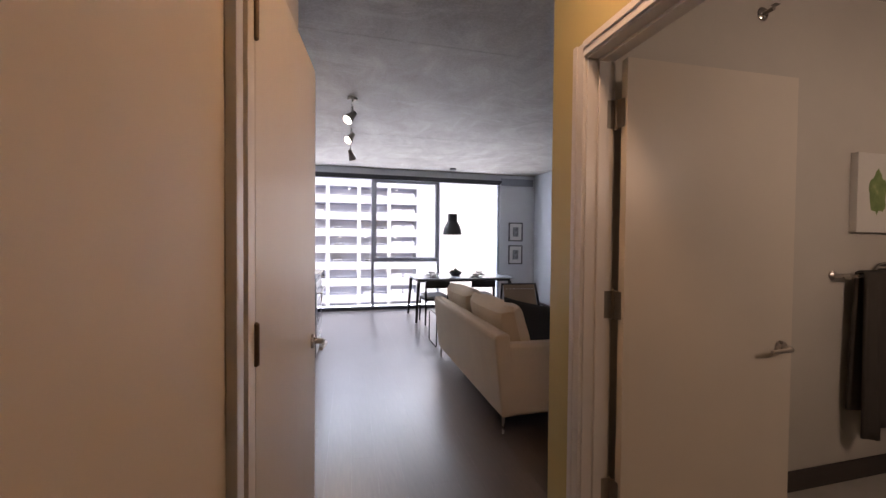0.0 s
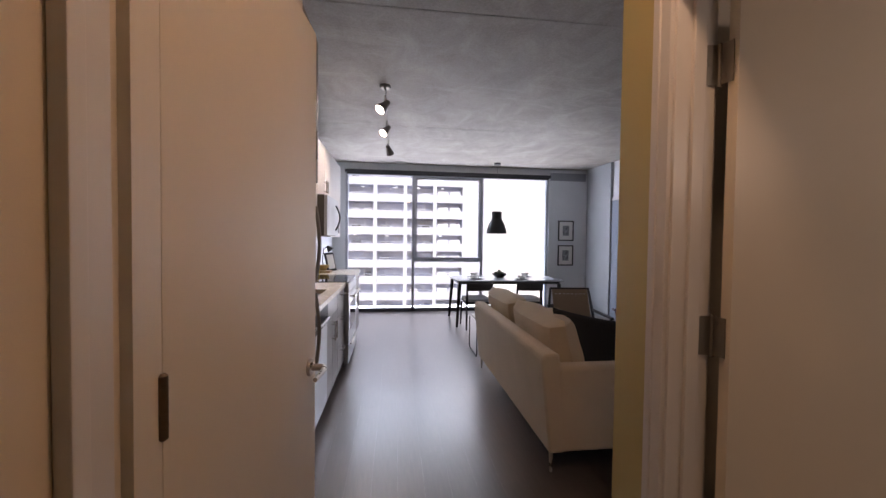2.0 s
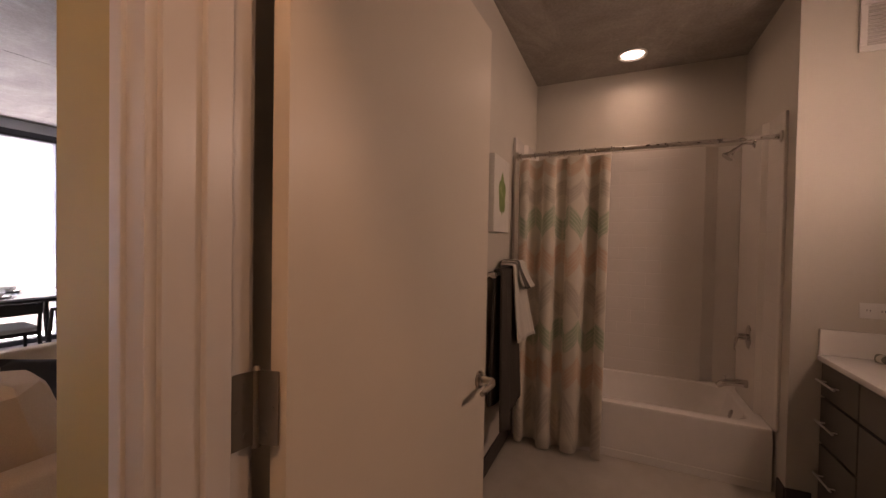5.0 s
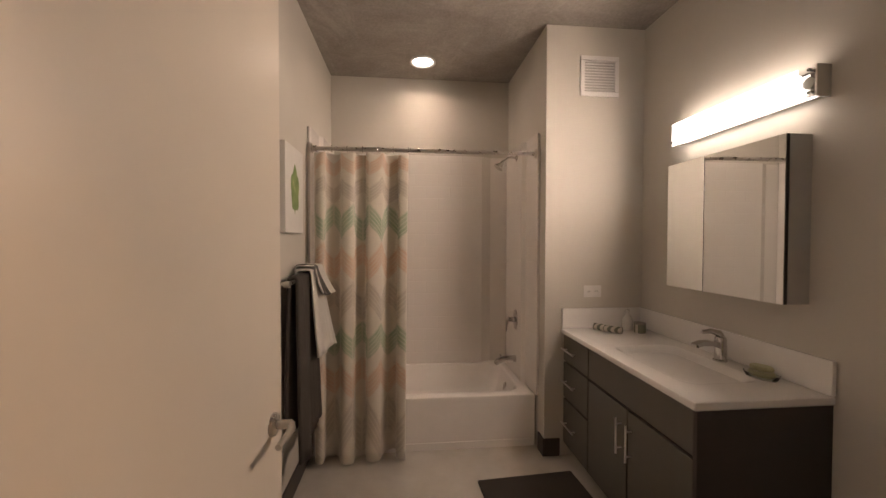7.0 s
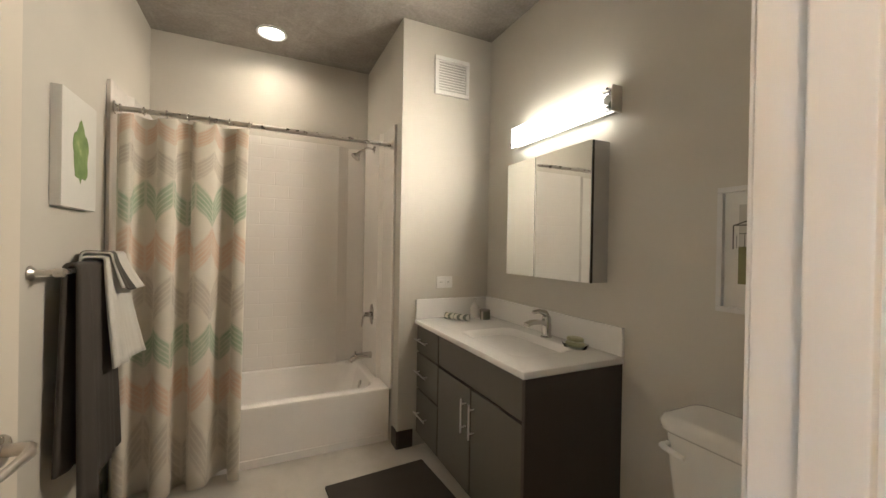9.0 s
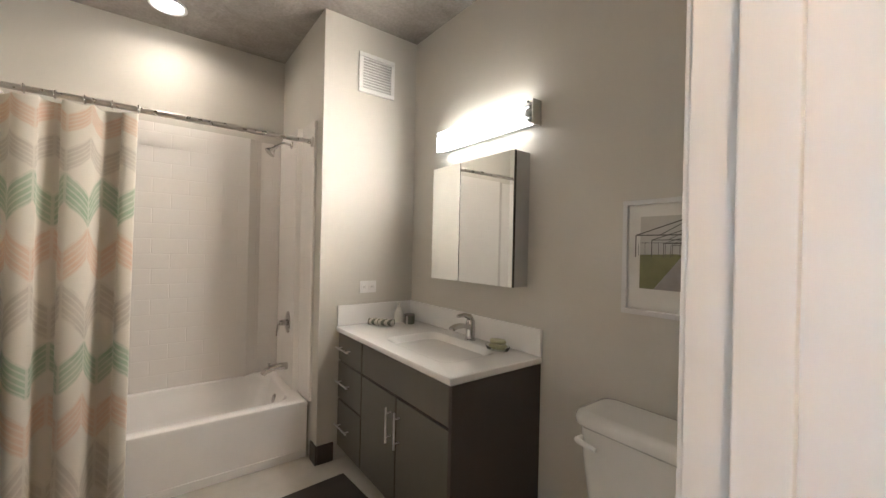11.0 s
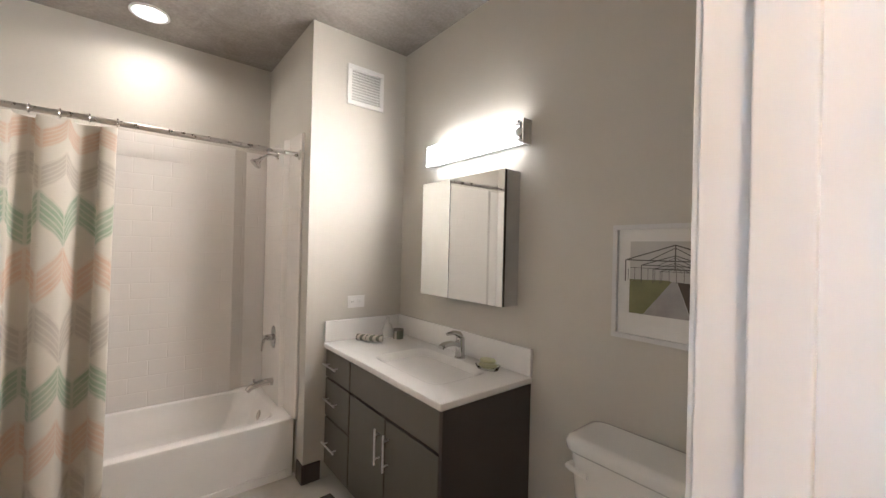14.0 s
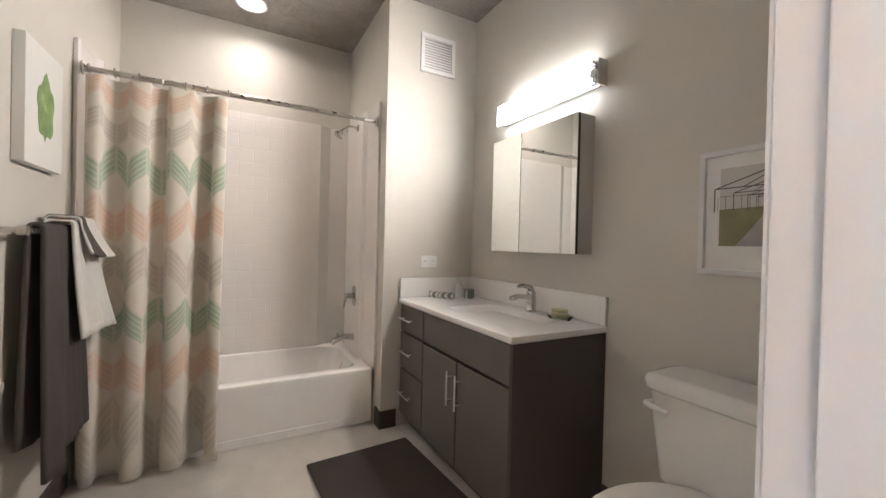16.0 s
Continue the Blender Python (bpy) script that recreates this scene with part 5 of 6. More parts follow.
def kitchen():
    fridge()
    # black block put in for the shaded gap beside the refrigerator
    fp = thing("filler_panel", "black block standing in for the dark gap between the refrigerator and dishwasher", "panel", (-0.2, 3.28, 0))
    part("panel", box(WALL_L + 0.02, KX - 0.03, 3.165, 3.405, 0.0, 0.878, 0.002), BLACK, fp)
    d = thing("dishwasher", "stainless dishwasher with a black control panel", "dishwasher", (-0.1, 3.7, 0))
    part("tub_body", box(WALL_L + 0.02, KX - 0.05, 3.41, 4.02, 0.03, 0.875, 0.002), BLACK, d)
    part("door", box(KX - 0.048, KX - 0.012, 3.412, 4.018, 0.11, 0.725, 0.006), STEEL, d)
    p = part("control_panel", box(KX - 0.048, KX - 0.006, 3.412, 4.018, 0.73, 0.874, 0.008), Mat("black_panel_plastic", (0.012, 0.012, 0.014), 0.45, 0.0, Specular_IOR_Level=0.2).m, d, "black control panel")
    part("handle", tube([(KX - 0.006, 3.52, 0.79), (KX + 0.022, 3.56, 0.795), (KX + 0.030, 3.715, 0.797), (KX + 0.022, 3.87, 0.795), (KX - 0.006, 3.91, 0.79)], 0.010, 10), STEEL, p, "bowed steel handle")
    part("kick_plate", box(WALL_L + 0.1, 0.045, 3.412, 4.018, 0.0, 0.10), BLACK, d)
    base_unit("sink_base_cabinet", "grey-brown sink base cabinet with two doors", 4.022, 4.60, [("door", 4.022, 4.31, 0.10, 0.72, 1), ("door", 4.31, 4.60, 0.10, 0.72, -1), ("false_front", 4.022, 4.60, 0.72, 0.878, 0)])
    base_unit("drawer_base_cabinet", "grey-brown kitchen cabinet with a stack of drawers", 4.602, 5.04, [("drawer_front", 4.602, 5.04, lo, hi, 0) for lo, hi in ((0.10, 0.34), (0.34, 0.64), (0.64, 0.878))])
    base_unit("end_base_cabinet", "grey-brown kitchen cabinet at the run's end", 5.835, 6.70, [("door", 5.835, 6.265, 0.10, 0.70, 1), ("door", 6.265, 6.70, 0.10, 0.70, -1), ("drawer_front", 5.835, 6.265, 0.70, 0.878, 0), ("drawer_front", 6.265, 6.70, 0.70, 0.878, 0)])
    # worktops, with a sink cut through the first
    sx0, sx1, sy0, sy1 = -0.34, 0.040, 3.86, 4.50
    c = thing("kitchen_worktop", "cream quartz kitchen worktop with an undermount sink", "countertop", (-0.18, 4.0, 0.88))
    bm = bmesh.new()
    for b in ((WALL_L + 0.002, sx0, 3.16, 5.042), (sx1, KX, 3.16, 5.042), (sx0, sx1, 3.16, sy0), (sx0, sx1, sy1, 5.042)):
        box(b[0], b[1], b[2], b[3], 0.88, 0.918, bm=bm)
    part("slab", bm, QUARTZ, c, smooth=None)
    bm = bmesh.new()
    for b in ((sx0 - 0.012, sx0 + 0.002, sy0, sy1, 0.70, 0.8795), (sx1 - 0.002, sx1 + 0.012, sy0, sy1, 0.70, 0.8795), (sx0, sx1, sy0 - 0.012, sy0 + 0.002, 0.70, 0.8795), (sx0, sx1, sy1 - 0.002, sy1 + 0.012, 0.70, 0.8795), (sx0 - 0.012, sx1 + 0.012, sy0 - 0.012, sy1 + 0.012, 0.69, 0.70)):
        box(*b, bm=bm)
    part("sink", bm, STEEL, c, "stainless sink bowl", smooth=None)
    f = thing("kitchen_faucet", "chrome gooseneck kitchen faucet", "faucet", (-0.42, 4.18, 0.918))
    part("base", lathe([(0.028, 0), (0.028, 0.008), (0.02, 0.015), (0.018, 0.06), (0, 0.061)], (-0.42, 4.18, 0.9185), 20), CHROME, f)
    part("neck", tube([(-0.42, 4.18, 0.97), (-0.42, 4.18, 1.12)] + arc((-0.34, 4.18, 1.12), 0.08, 180, 0, 10) + [(-0.26, 4.18, 1.08)], 0.011, 12), CHROME, f)
    c2 = thing("end_worktop", "cream quartz worktop beyond the range", "countertop", (-0.18, 6.17, 0.88))
    part("slab", box(WALL_L + 0.002, KX, 5.832, 6.72, 0.88, 0.918, 0.003), QUARTZ, c2)
    # range
    r = thing("range", "stainless electric range with a black glass top", "range", (-0.15, 5.25, 0))
    y0, y1, xf = 5.050, 5.826, 0.170
    part("body", box(WALL_L + 0.03, xf - 0.05, y0, y1, 0.03, 0.905, 0.003), BLACK, r, "black enamel body")
    part("cooktop", box(WALL_L + 0.03, xf - 0.01, y0, y1, 0.906, 0.925, 0.004), BLACK_GLASS, r, "black glass cooktop")
    o = part("oven_door", box(xf - 0.048, xf, y0 + 0.004, y1 - 0.004, 0.27, 0.80, 0.006), STEEL, r)
    part("oven_window", box(xf, xf + 0.003, y0 + 0.12, y1 - 0.12, 0.40, 0.68, 0.001), BLACK_GLASS, o, "dark oven window")
    part("oven_handle", rod((xf + 0.045, y0 + 0.06, 0.765), (xf + 0.045, y1 - 0.06, 0.765), 0.012, n=12), NICKEL, o)
    for y in (y0 + 0.09, y1 - 0.09):
        part("handle_post", rod((xf, y, 0.765), (xf + 0.045, y, 0.765), 0.008, n=10), NICKEL, o)
    part("control_strip", box(xf - 0.048, xf - 0.002, y0 + 0.004, y1 - 0.004, 0.805, 0.90, 0.005), STEEL, r)
    w = part("storage_drawer", box(xf - 0.048, xf - 0.002, y0 + 0.004, y1 - 0.004, 0.06, 0.262, 0.006), STEEL, r)
    part("drawer_lip", box(xf - 0.002, xf + 0.018, y0 + 0.15, y1 - 0.15, 0.225, 0.245, 0.005), NICKEL, w)
    g = part("backguard", box(WALL_L + 0.005, WALL_L + 0.075, y0, y1, 0.926, 1.16, 0.008), STEEL, r, "stainless backguard with black panels")
    part("display", box(WALL_L + 0.075, WALL_L + 0.079, y0 + 0.28, y1 - 0.28, 1.03, 1.12, 0.001), BLACK_GLASS, g)
    for y in (y0 + 0.07, y0 + 0.18, y1 - 0.18, y1 - 0.07):
        part("knob", lathe([(0.024, 0), (0.022, 0.02), (0, 0.021)], (0, 0, 0), 18, m=pose(WALL_L + 0.0755, y, 1.075, 0, 90)), BLACK, g, "black control knob")
    # wall cabinets and microwave
    ux = -0.15

    def upper(name, label, a, b, lo, hi, doors):
        t = thing(name, label, "wall cabinet", (-0.3, (a + b) / 2, lo))
        part("body", box(WALL_L + 0.002, ux - 0.02, a, b, lo, hi, 0.001), WHITE_CAB, t)
        w = (b - a) / doors
        for k in range(doors):
            f = part("door", box(ux - 0.019, ux, a + k * w + 0.002, a + (k + 1) * w - 0.002, lo + 0.001, hi - 0.002, 0.002), WHITE_CAB, t)
            yy = a + (k + 1) * w - 0.05 if k % 2 == 0 else a + k * w + 0.05
            bar_pull(f, (ux, yy, lo + 0.05), (ux, yy, lo + 0.18))
    upper("wall_cabinet", "white slab-front kitchen wall cabinet with two doors", 3.14, 4.09, 1.39, 2.40, 2)
    upper("wall_cabinet", "white slab-front kitchen wall cabinet with two doors", 4.094, 5.046, 1.39, 2.40, 2)
    upper("wall_cabinet", "short white wall cabinet above the microwave", 5.050, 5.826, 1.83, 2.40, 2)
    upper("wall_cabinet", "white slab-front kitchen wall cabinet at the run's end", 5.830, 6.70, 1.39, 2.40, 2)
    mw = thing("microwave", "stainless over-range microwave with a bowed handle", "microwave", (-0.25, 5.25, 1.40))
    part("body", box(WALL_L + 0.004, -0.085, 5.056, 5.820, 1.40, 1.825, 0.004), plain("dark_microwave_case", (0.05, 0.045, 0.04), 0.4), mw, "dark brown case")
    d = part("door", box(-0.084, -0.052, 5.056, 5.626, 1.405, 1.823, 0.006), STEEL, mw)
    part("window", box(-0.052, -0.049, 5.136, 5.516, 1.48, 1.75, 0.001), STEEL, d)
    part("handle", tube([(-0.05, 5.586, 1.47)] + [(-0.045 + 0.045 * math.sin(math.pi * k / 8), 5.586, 1.47 + 0.28 * k / 8) for k in range(9)], 0.009, 10), BLACK, d, "dark bowed handle")
    part("panel", box(-0.084, -0.053, 5.629, 5.820, 1.405, 1.823, 0.005), STEEL, mw)
    # tiled backsplash
    bs = thing("backsplash", "white tile backsplash over the worktop", "backsplash", (WALL_L, 4.9, 0.92), kind="structure")
    me = None
    tw, th = 0.30, 0.10
    for i in range(12):
        for k in range(4):
            y = 3.17 + i * tw
            z = 0.94 + k * (th + 0.003) + 0.0
            if y + tw > 6.72:
                continue
            if me is None:
                bm = box(0, 0.008, 0, tw - 0.003, 0, th, 0.0012, segments=1)
                me = bpy.data.meshes.new("tile")
                bm.to_mesh(me)
                bm.free()
                me.materials.append(TILE)
            o = new("tile", me)
            o.parent = bs
            o.location = (0.001, y - 4.9, z - 0.92)
    # loose things on the far worktop
    f = thing("photo_frame", "black desk photo frame leaning on the worktop", "photo frame", (-0.22, 6.45, 0.9185))
    m = pose(-0.22, 6.45, 0.9185, 0, 0, 65) @ pose(0, 0, 0, -14)
    bm = box(-0.10, 0.10, -0.008, 0.008, 0.0, 0.26, 0.002)
    bmesh.ops.transform(bm, matrix=m, verts=bm.verts)
    fr = part("frame", bm, BLACK, f)
    bm = box(-0.075, 0.075, -0.0105, -0.0085, 0.03, 0.23)
    bmesh.ops.transform(bm, matrix=m, verts=bm.verts)
    part("print", bm, PAPER, f)
    bm = box(-0.012, 0.012, 0.009, 0.07, 0.01, 0.022, 0.002)
    bmesh.ops.transform(bm, matrix=m, verts=bm.verts)
    part("strut", bm, BLACK, f)
    l = thing("desk_lamp", "small black desk lamp on the worktop", "desk lamp", (-0.36, 6.55, 0.9185))
    part("base", lathe([(0, 0.0), (0.055, 0), (0.055, 0.012), (0.01, 0.018), (0, 0.018)], (-0.36, 6.55, 0.9185), 24), BLACK, l)
    part("arm", tube([(-0.36, 6.55, 0.93), (-0.37, 6.55, 1.10), (-0.35, 6.53, 1.22), (-0.30, 6.50, 1.25)], 0.006, 10), BLACK, l)
    part("shade", lathe([(0.018, 0.0), (0.022, 0.02), (0.05, 0.075), (0.048, 0.075), (0.018, 0.02), (0, 0.004)], (0, 0, 0), 24, m=pose(-0.30, 6.50, 1.26, 0, 140)), BLACK, l)
    for (x, y), (r, h), c, lab in (((-0.40, 5.93), (0.03, 0.20), (0.55, 0.50, 0.38), "pale glass bottle on the worktop"), ((-0.34, 6.02), (0.035, 0.14), (0.60, 0.47, 0.16), "amber bottle on the worktop")):
        o = thing("bottle", lab, "bottle", (x, y, 0.9185))
        part("body", lathe([(0, 0), (r, 0), (r, h * 0.6), (r * 0.4, h * 0.78), (r * 0.36, h), (0, h)], (x, y, 0.9185), 20), plain("bottle_" + str(x), c, 0.2), o)
    tr = thing("wooden_bowl", "stack of pale wooden boards and bowl", "bowl", (-0.30, 6.22, 0.9185))
    part("board", box(-0.40, -0.20, 6.12, 6.32, 0.9185, 0.945, 0.006), plain("pale_wood", (0.42, 0.30, 0.17), 0.5), tr)
    part("bowl", lathe([(0.03, 0), (0.075, 0.05), (0.08, 0.07), (0.074, 0.07), (0.03, 0.01), (0, 0.01)], (-0.30, 6.22, 0.9455), 24), plain("ochre_bowl", (0.50, 0.36, 0.12), 0.4), tr)
    o = thing("soap_tray", "small dark wooden tray beside the sink", "tray", (-0.40, 4.80, 0.9185))
    part("tray", box(-0.46, -0.34, 4.72, 4.90, 0.9185, 0.935, 0.004), ESPRESSO, o)
    part("cup", lathe([(0, 0), (0.03, 0), (0.034, 0.06), (0.03, 0.06), (0.027, 0.006), (0, 0.006)], (-0.40, 4.80, 0.936), 20), plain("brown_ceramic", (0.16, 0.10, 0.07), 0.4), o)


TILE = plain("white_glazed_tile", (0.74, 0.73, 0.71), 0.15)
kitchen()


# ---- living room ----
def track_light():
    x, y0, y1 = 0.54, 4.50, 6.45
    t = thing("track_light", "brushed metal ceiling track with three spotlights", "track light", (x, 5.4, CEIL))
    part("canopy", lathe([(0, -0.001), (0.050, -0.001), (0.050, -0.022), (0.040, -0.030), (0, -0.0305)], (x, 4.55, CEIL), 28), HINGE, t)
    part("rail", box(x - 0.008, x + 0.008, y0, y1, CEIL - 0.055, CEIL - 0.0312, 0.003), HINGE, t)
    for y, lit, beam in ((4.62, True, (-0.55, -0.45, -0.7)), (5.42, True, (-0.5, -0.5, -0.7)), (6.36, False, (0.3, 0.6, -0.7))):
        h = part("stem", rod((x, y, CEIL - 0.055), (x, y, CEIL - 0.12), 0.009, n=12), NICKEL, t)
        m = Matrix.Translation((x, y, CEIL - 0.15)) @ Vector(beam).to_track_quat("Z", "Y").to_matrix().to_4x4()
        part("spot", lathe([(0.0, -0.05), (0.022, -0.05), (0.028, -0.04), (0.032, 0.0), (0.050, 0.07), (0.052, 0.090), (0.046, 0.090), (0.042, 0.06), (0, 0.055)], (0, 0, 0), 24, m=m), HINGE, h, "grey metal spot head")
        part("bulb", lathe([(0.0, 0.084), (0.042, 0.080), (0.041, 0.064), (0, 0.06)], (0, 0, 0), 20, m=m), emitter("lit_bulb", (1.0, 0.86, 0.70), 25.0 if lit else 3.0), h, "glowing bulb face")


def pendant():
    x, y = 2.48, 7.80
    t = thing("pendant_lamp", "matt black metal pendant lamp over the dining table", "pendant lamp", (x, y, 1.49))
    part("canopy", lathe([(0, -0.001), (0.062, -0.001), (0.062, -0.028), (0.05, -0.034), (0, -0.034)], (x, y, CEIL), 28), BLACK, t)
    part("cord", rod((x, y, 1.90), (x, y, CEIL - 0.034), 0.003, n=8), plain("grey_cord", (0.25, 0.25, 0.26), 0.6), t, "thin grey cord")
    part("shade", lathe([(0.0, 0.40), (0.088, 0.40), (0.092, 0.39), (0.092, 0.27), (0.10, 0.25), (0.145, 0.17), (0.172, 0.08), (0.184, 0.0), (0.180, 0.0), (0.165, 0.08), (0.138, 0.168), (0.09, 0.25), (0.0, 0.26)], (x, y, 1.49), 36), BLACK, t)
    part("bulb", lathe([(0, 0.09), (0.03, 0.11), (0.035, 0.14), (0.018, 0.19), (0.016, 0.24), (0, 0.24)], (x, y, 1.49), 20), PORCELAIN, t)


def dining_table():
    x0, x1, y0, y1, z = 1.60, 3.36, 6.86, 7.76, 0.735
    t = thing("dining_table", "black framed dining table with a pale glossy top", "table", ((x0 + x1) / 2, (y0 + y1) / 2, 0))
    # the top's pale colour carries the window's reflection at this low angle
    part("tabletop", box(x0, x1, y0, y1, z - 0.022, z, 0.004), plain("window_reflection_top", (0.50, 0.53, 0.56), 0.08), t, "pale glossy tabletop")
    part("apron", box(x0 + 0.05, x1 - 0.05, y0 + 0.05, y1 - 0.05, z - 0.065, z - 0.0225, 0.002), BLACK, t)
    for x, sx in ((x0 + 0.06, -1), (x1 - 0.06, 1)):
        for y, sy in ((y0 + 0.06, -1), (y1 - 0.06, 1)):
            part("leg", rod((x + sx * 0.045, y + sy * 0.045, 0), (x, y, z - 0.066), 0.020, 0.031, 14), BLACK, t)


def chair():
    t = thing("dining_chair", "black wooden dining chair with a pale seat pad", "chair", (0, 0, 0), group="dining chairs")
    for x in (-0.19, 0.19):
        part("back_leg", tube([(x * 1.06, -0.235, 0), (x, -0.20, 0.40), (x, -0.20, 0.48), (x * 1.02, -0.235, 0.72)], [0.013, 0.018, 0.018, 0.013], 10), BLACK, t)
        part("front_leg", tube([(x * 1.06, 0.20, 0), (x, 0.18, 0.42)], [0.012, 0.018], 10), BLACK, t)
        part("side_rail", box(x - 0.01, x + 0.01, -0.19, 0.17, 0.385, 0.425, 0.003), BLACK, t)
    for y in (-0.195, 0.175):
        part("rail", box(-0.18, 0.18, y - 0.01, y + 0.01, 0.385, 0.425, 0.003), BLACK, t)
    part("seat", loft([rounded(0, -0.005, 0.20 - i, 0.205 - i, 0.05, z) for z, i in ((0.426, 0.006), (0.44, 0.0), (0.462, 0.002), (0.474, 0.02))]), fabric("pale_grey_seat_fabric", (0.48, 0.50, 0.52)), t, "pale grey padded seat")
    bm = bmesh.new()
    rings = []
    for k in range(13):
        x = -0.205 + 0.41 * k / 12
        y = -0.232 - 0.035 * (1 - (x / 0.205) ** 2)
        rings.append([(x, y - 0.009, 0.60), (x, y + 0.009, 0.60), (x, y + 0.004, 0.715), (x, y - 0.012, 0.715)])
    part("backrest", loft(rings, bm=bm), BLACK, t, "curved black back rail")
    return t


def sofa():
    x0, x1, y0, y1 = 1.490, 2.44, 3.105, 5.02
    t = thing("sofa", "cream fabric two-seat sofa on thin metal legs", "sofa", ((x0 + x1) / 2, (y0 + y1) / 2, 0))
    part("base", box(x0 + 0.09, x1 - 0.01, y0 + 0.115, y1 - 0.115, 0.115, 0.30, 0.02, segments=3), SOFA, t)
    # back leans slightly out towards its top
    def slab(a, b, lo, hi, lean):
        pts = []
        for k, (xx, zz) in enumerate(((x0 + lean, lo), (x0 + 0.155, lo), (x0 + 0.115, hi - 0.01), (x0 + 0.10, hi), (x0 + 0.02, hi), (x0, hi - 0.03))):
            pts.append((xx, zz))
        return loft([[(x, y, z) for x, z in pts] for y in (a, b)])
    bk = slab(y0, y1, 0.125, 0.718, 0.060)
    bmesh.ops.bevel(bk, geom=[e for e in bk.edges], offset=0.018, segments=3, affect="EDGES", profile=0.5)
    part("back", bk, SOFA, t)
    for a, b, s in ((y0 + 0.001, y0 + 0.115, -1), (y1 - 0.115, y1 - 0.001, 1)):
        part("arm", box(x0 + 0.100, x1, a, b, 0.125, 0.640, 0.030, segments=4), SOFA, t)
    mid = (y0 + y1) / 2
    for a, b in ((y0 + 0.118, mid - 0.002), (mid + 0.002, y1 - 0.118)):
        part("seat_cushion", box(x0 + 0.14, x1 + 0.02, a, b, 0.301, 0.46, 0.035, segments=4), SOFA, t)
    for a, b in ((y0 + 0.10, mid + 0.02), (mid + 0.03, y1 - 0.10)):
        hy = (b - a) / 2
        m = Matrix.Translation((x0 + 0.245, (a + b) / 2, 0.662)) @ pose(0, 0, 0, 0, 90 - 16, 0)
        part("back_cushion", cushion(0.235, hy, 0.125, m, 14, 0.85), CUSHION, t, "plump loose back cushion")
    for x in (x0 + 0.085, x1 - 0.05):
        for y in (y0 + 0.04, y1 - 0.04):
            part("leg", rod((x, y, 0.0), (x, y, 0.12), 0.008, 0.013, 12), NICKEL, t, "thin metal leg")
    p = solid("throw_pillow", cushion(0.29, 0.23, 0.085, Matrix.Translation((1.975, 3.44, 0.655)) @ pose(0, 0, 0, 64, 0, 12) @ pose(0, 0, 0, 0, 0, -14), 14), BLACK_FABRIC, "black throw pillow propped on the sofa", "pillow", (1.96, 3.46, 0.47), smooth=180)


def side_table():
    x0, x1, y0, y1 = 1.62, 2.12, 5.32, 5.80
    t = thing("side_table", "white side table on bent black rod legs", "side table", (1.87, 5.56, 0))
    part("top", box(x0, x1, y0, y1, 0.40, 0.425, 0.006), WHITE_PLASTIC, t, "white top")
    for x in (x0 - 0.02, x1 + 0.02):
        part("loop", tube([(x, y0 + 0.02, 0.398), (x, y0 + 0.02, 0.04), (x, y0 + 0.04, 0.012), (x, y1 - 0.04, 0.012), (x, y1 - 0.02, 0.04), (x, y1 - 0.02, 0.398)], 0.008, 10), BLACK, t, "bent black rod leg")


def armchair():
    t = thing("lounge_chair", "black framed lounge chair with a tan canvas sling", "armchair", (0, 0, 0))
    for x in (-0.30, 0.30):
        part("arm", box(x - 0.02, x + 0.02, -0.42, 0.16, 0.455, 0.48, 0.006), BLACK, t)
        part("front_leg", rod((x, -0.38, 0), (x, -0.38, 0.454), 0.014, 0.018, 12), BLACK, t)
        part("rear_leg", tube([(x, 0.22, 0), (x, 0.12, 0.36), (x * 0.84, 0.20, 0.74)], [0.014, 0.018, 0.014], 10), BLACK, t)
    part("back_sling", loft([[(-0.235, y, z), (0.235, y, z), (0.235, y + 0.008, z), (-0.235, y + 0.008, z)] for y, z in ((-0.02, 0.30), (0.05, 0.42), (0.12, 0.56), (0.19, 0.74))]), LEATHER, t, "tan canvas back")
    part("seat_sling", loft([[(-0.26, y, z), (0.26, y, z), (0.26, y, z - 0.008), (-0.26, y, z - 0.008)] for y, z in ((-0.38, 0.36), (-0.25, 0.33), (-0.10, 0.30), (0.0, 0.29))]), LEATHER, t)
    part("top_rail", rod((-0.26, 0.198, 0.742), (0.26, 0.198, 0.742), 0.013, n=12), BLACK, t)
    for k in range(8):
        x = -0.19 + 0.38 * k / 7
        part("stitch", box(x - 0.012, x + 0.012, 0.160, 0.166, 0.672, 0.680), PAPER, t)
    t.matrix_basis = pose(2.93, 5.62, 0, 0, 0, -6)


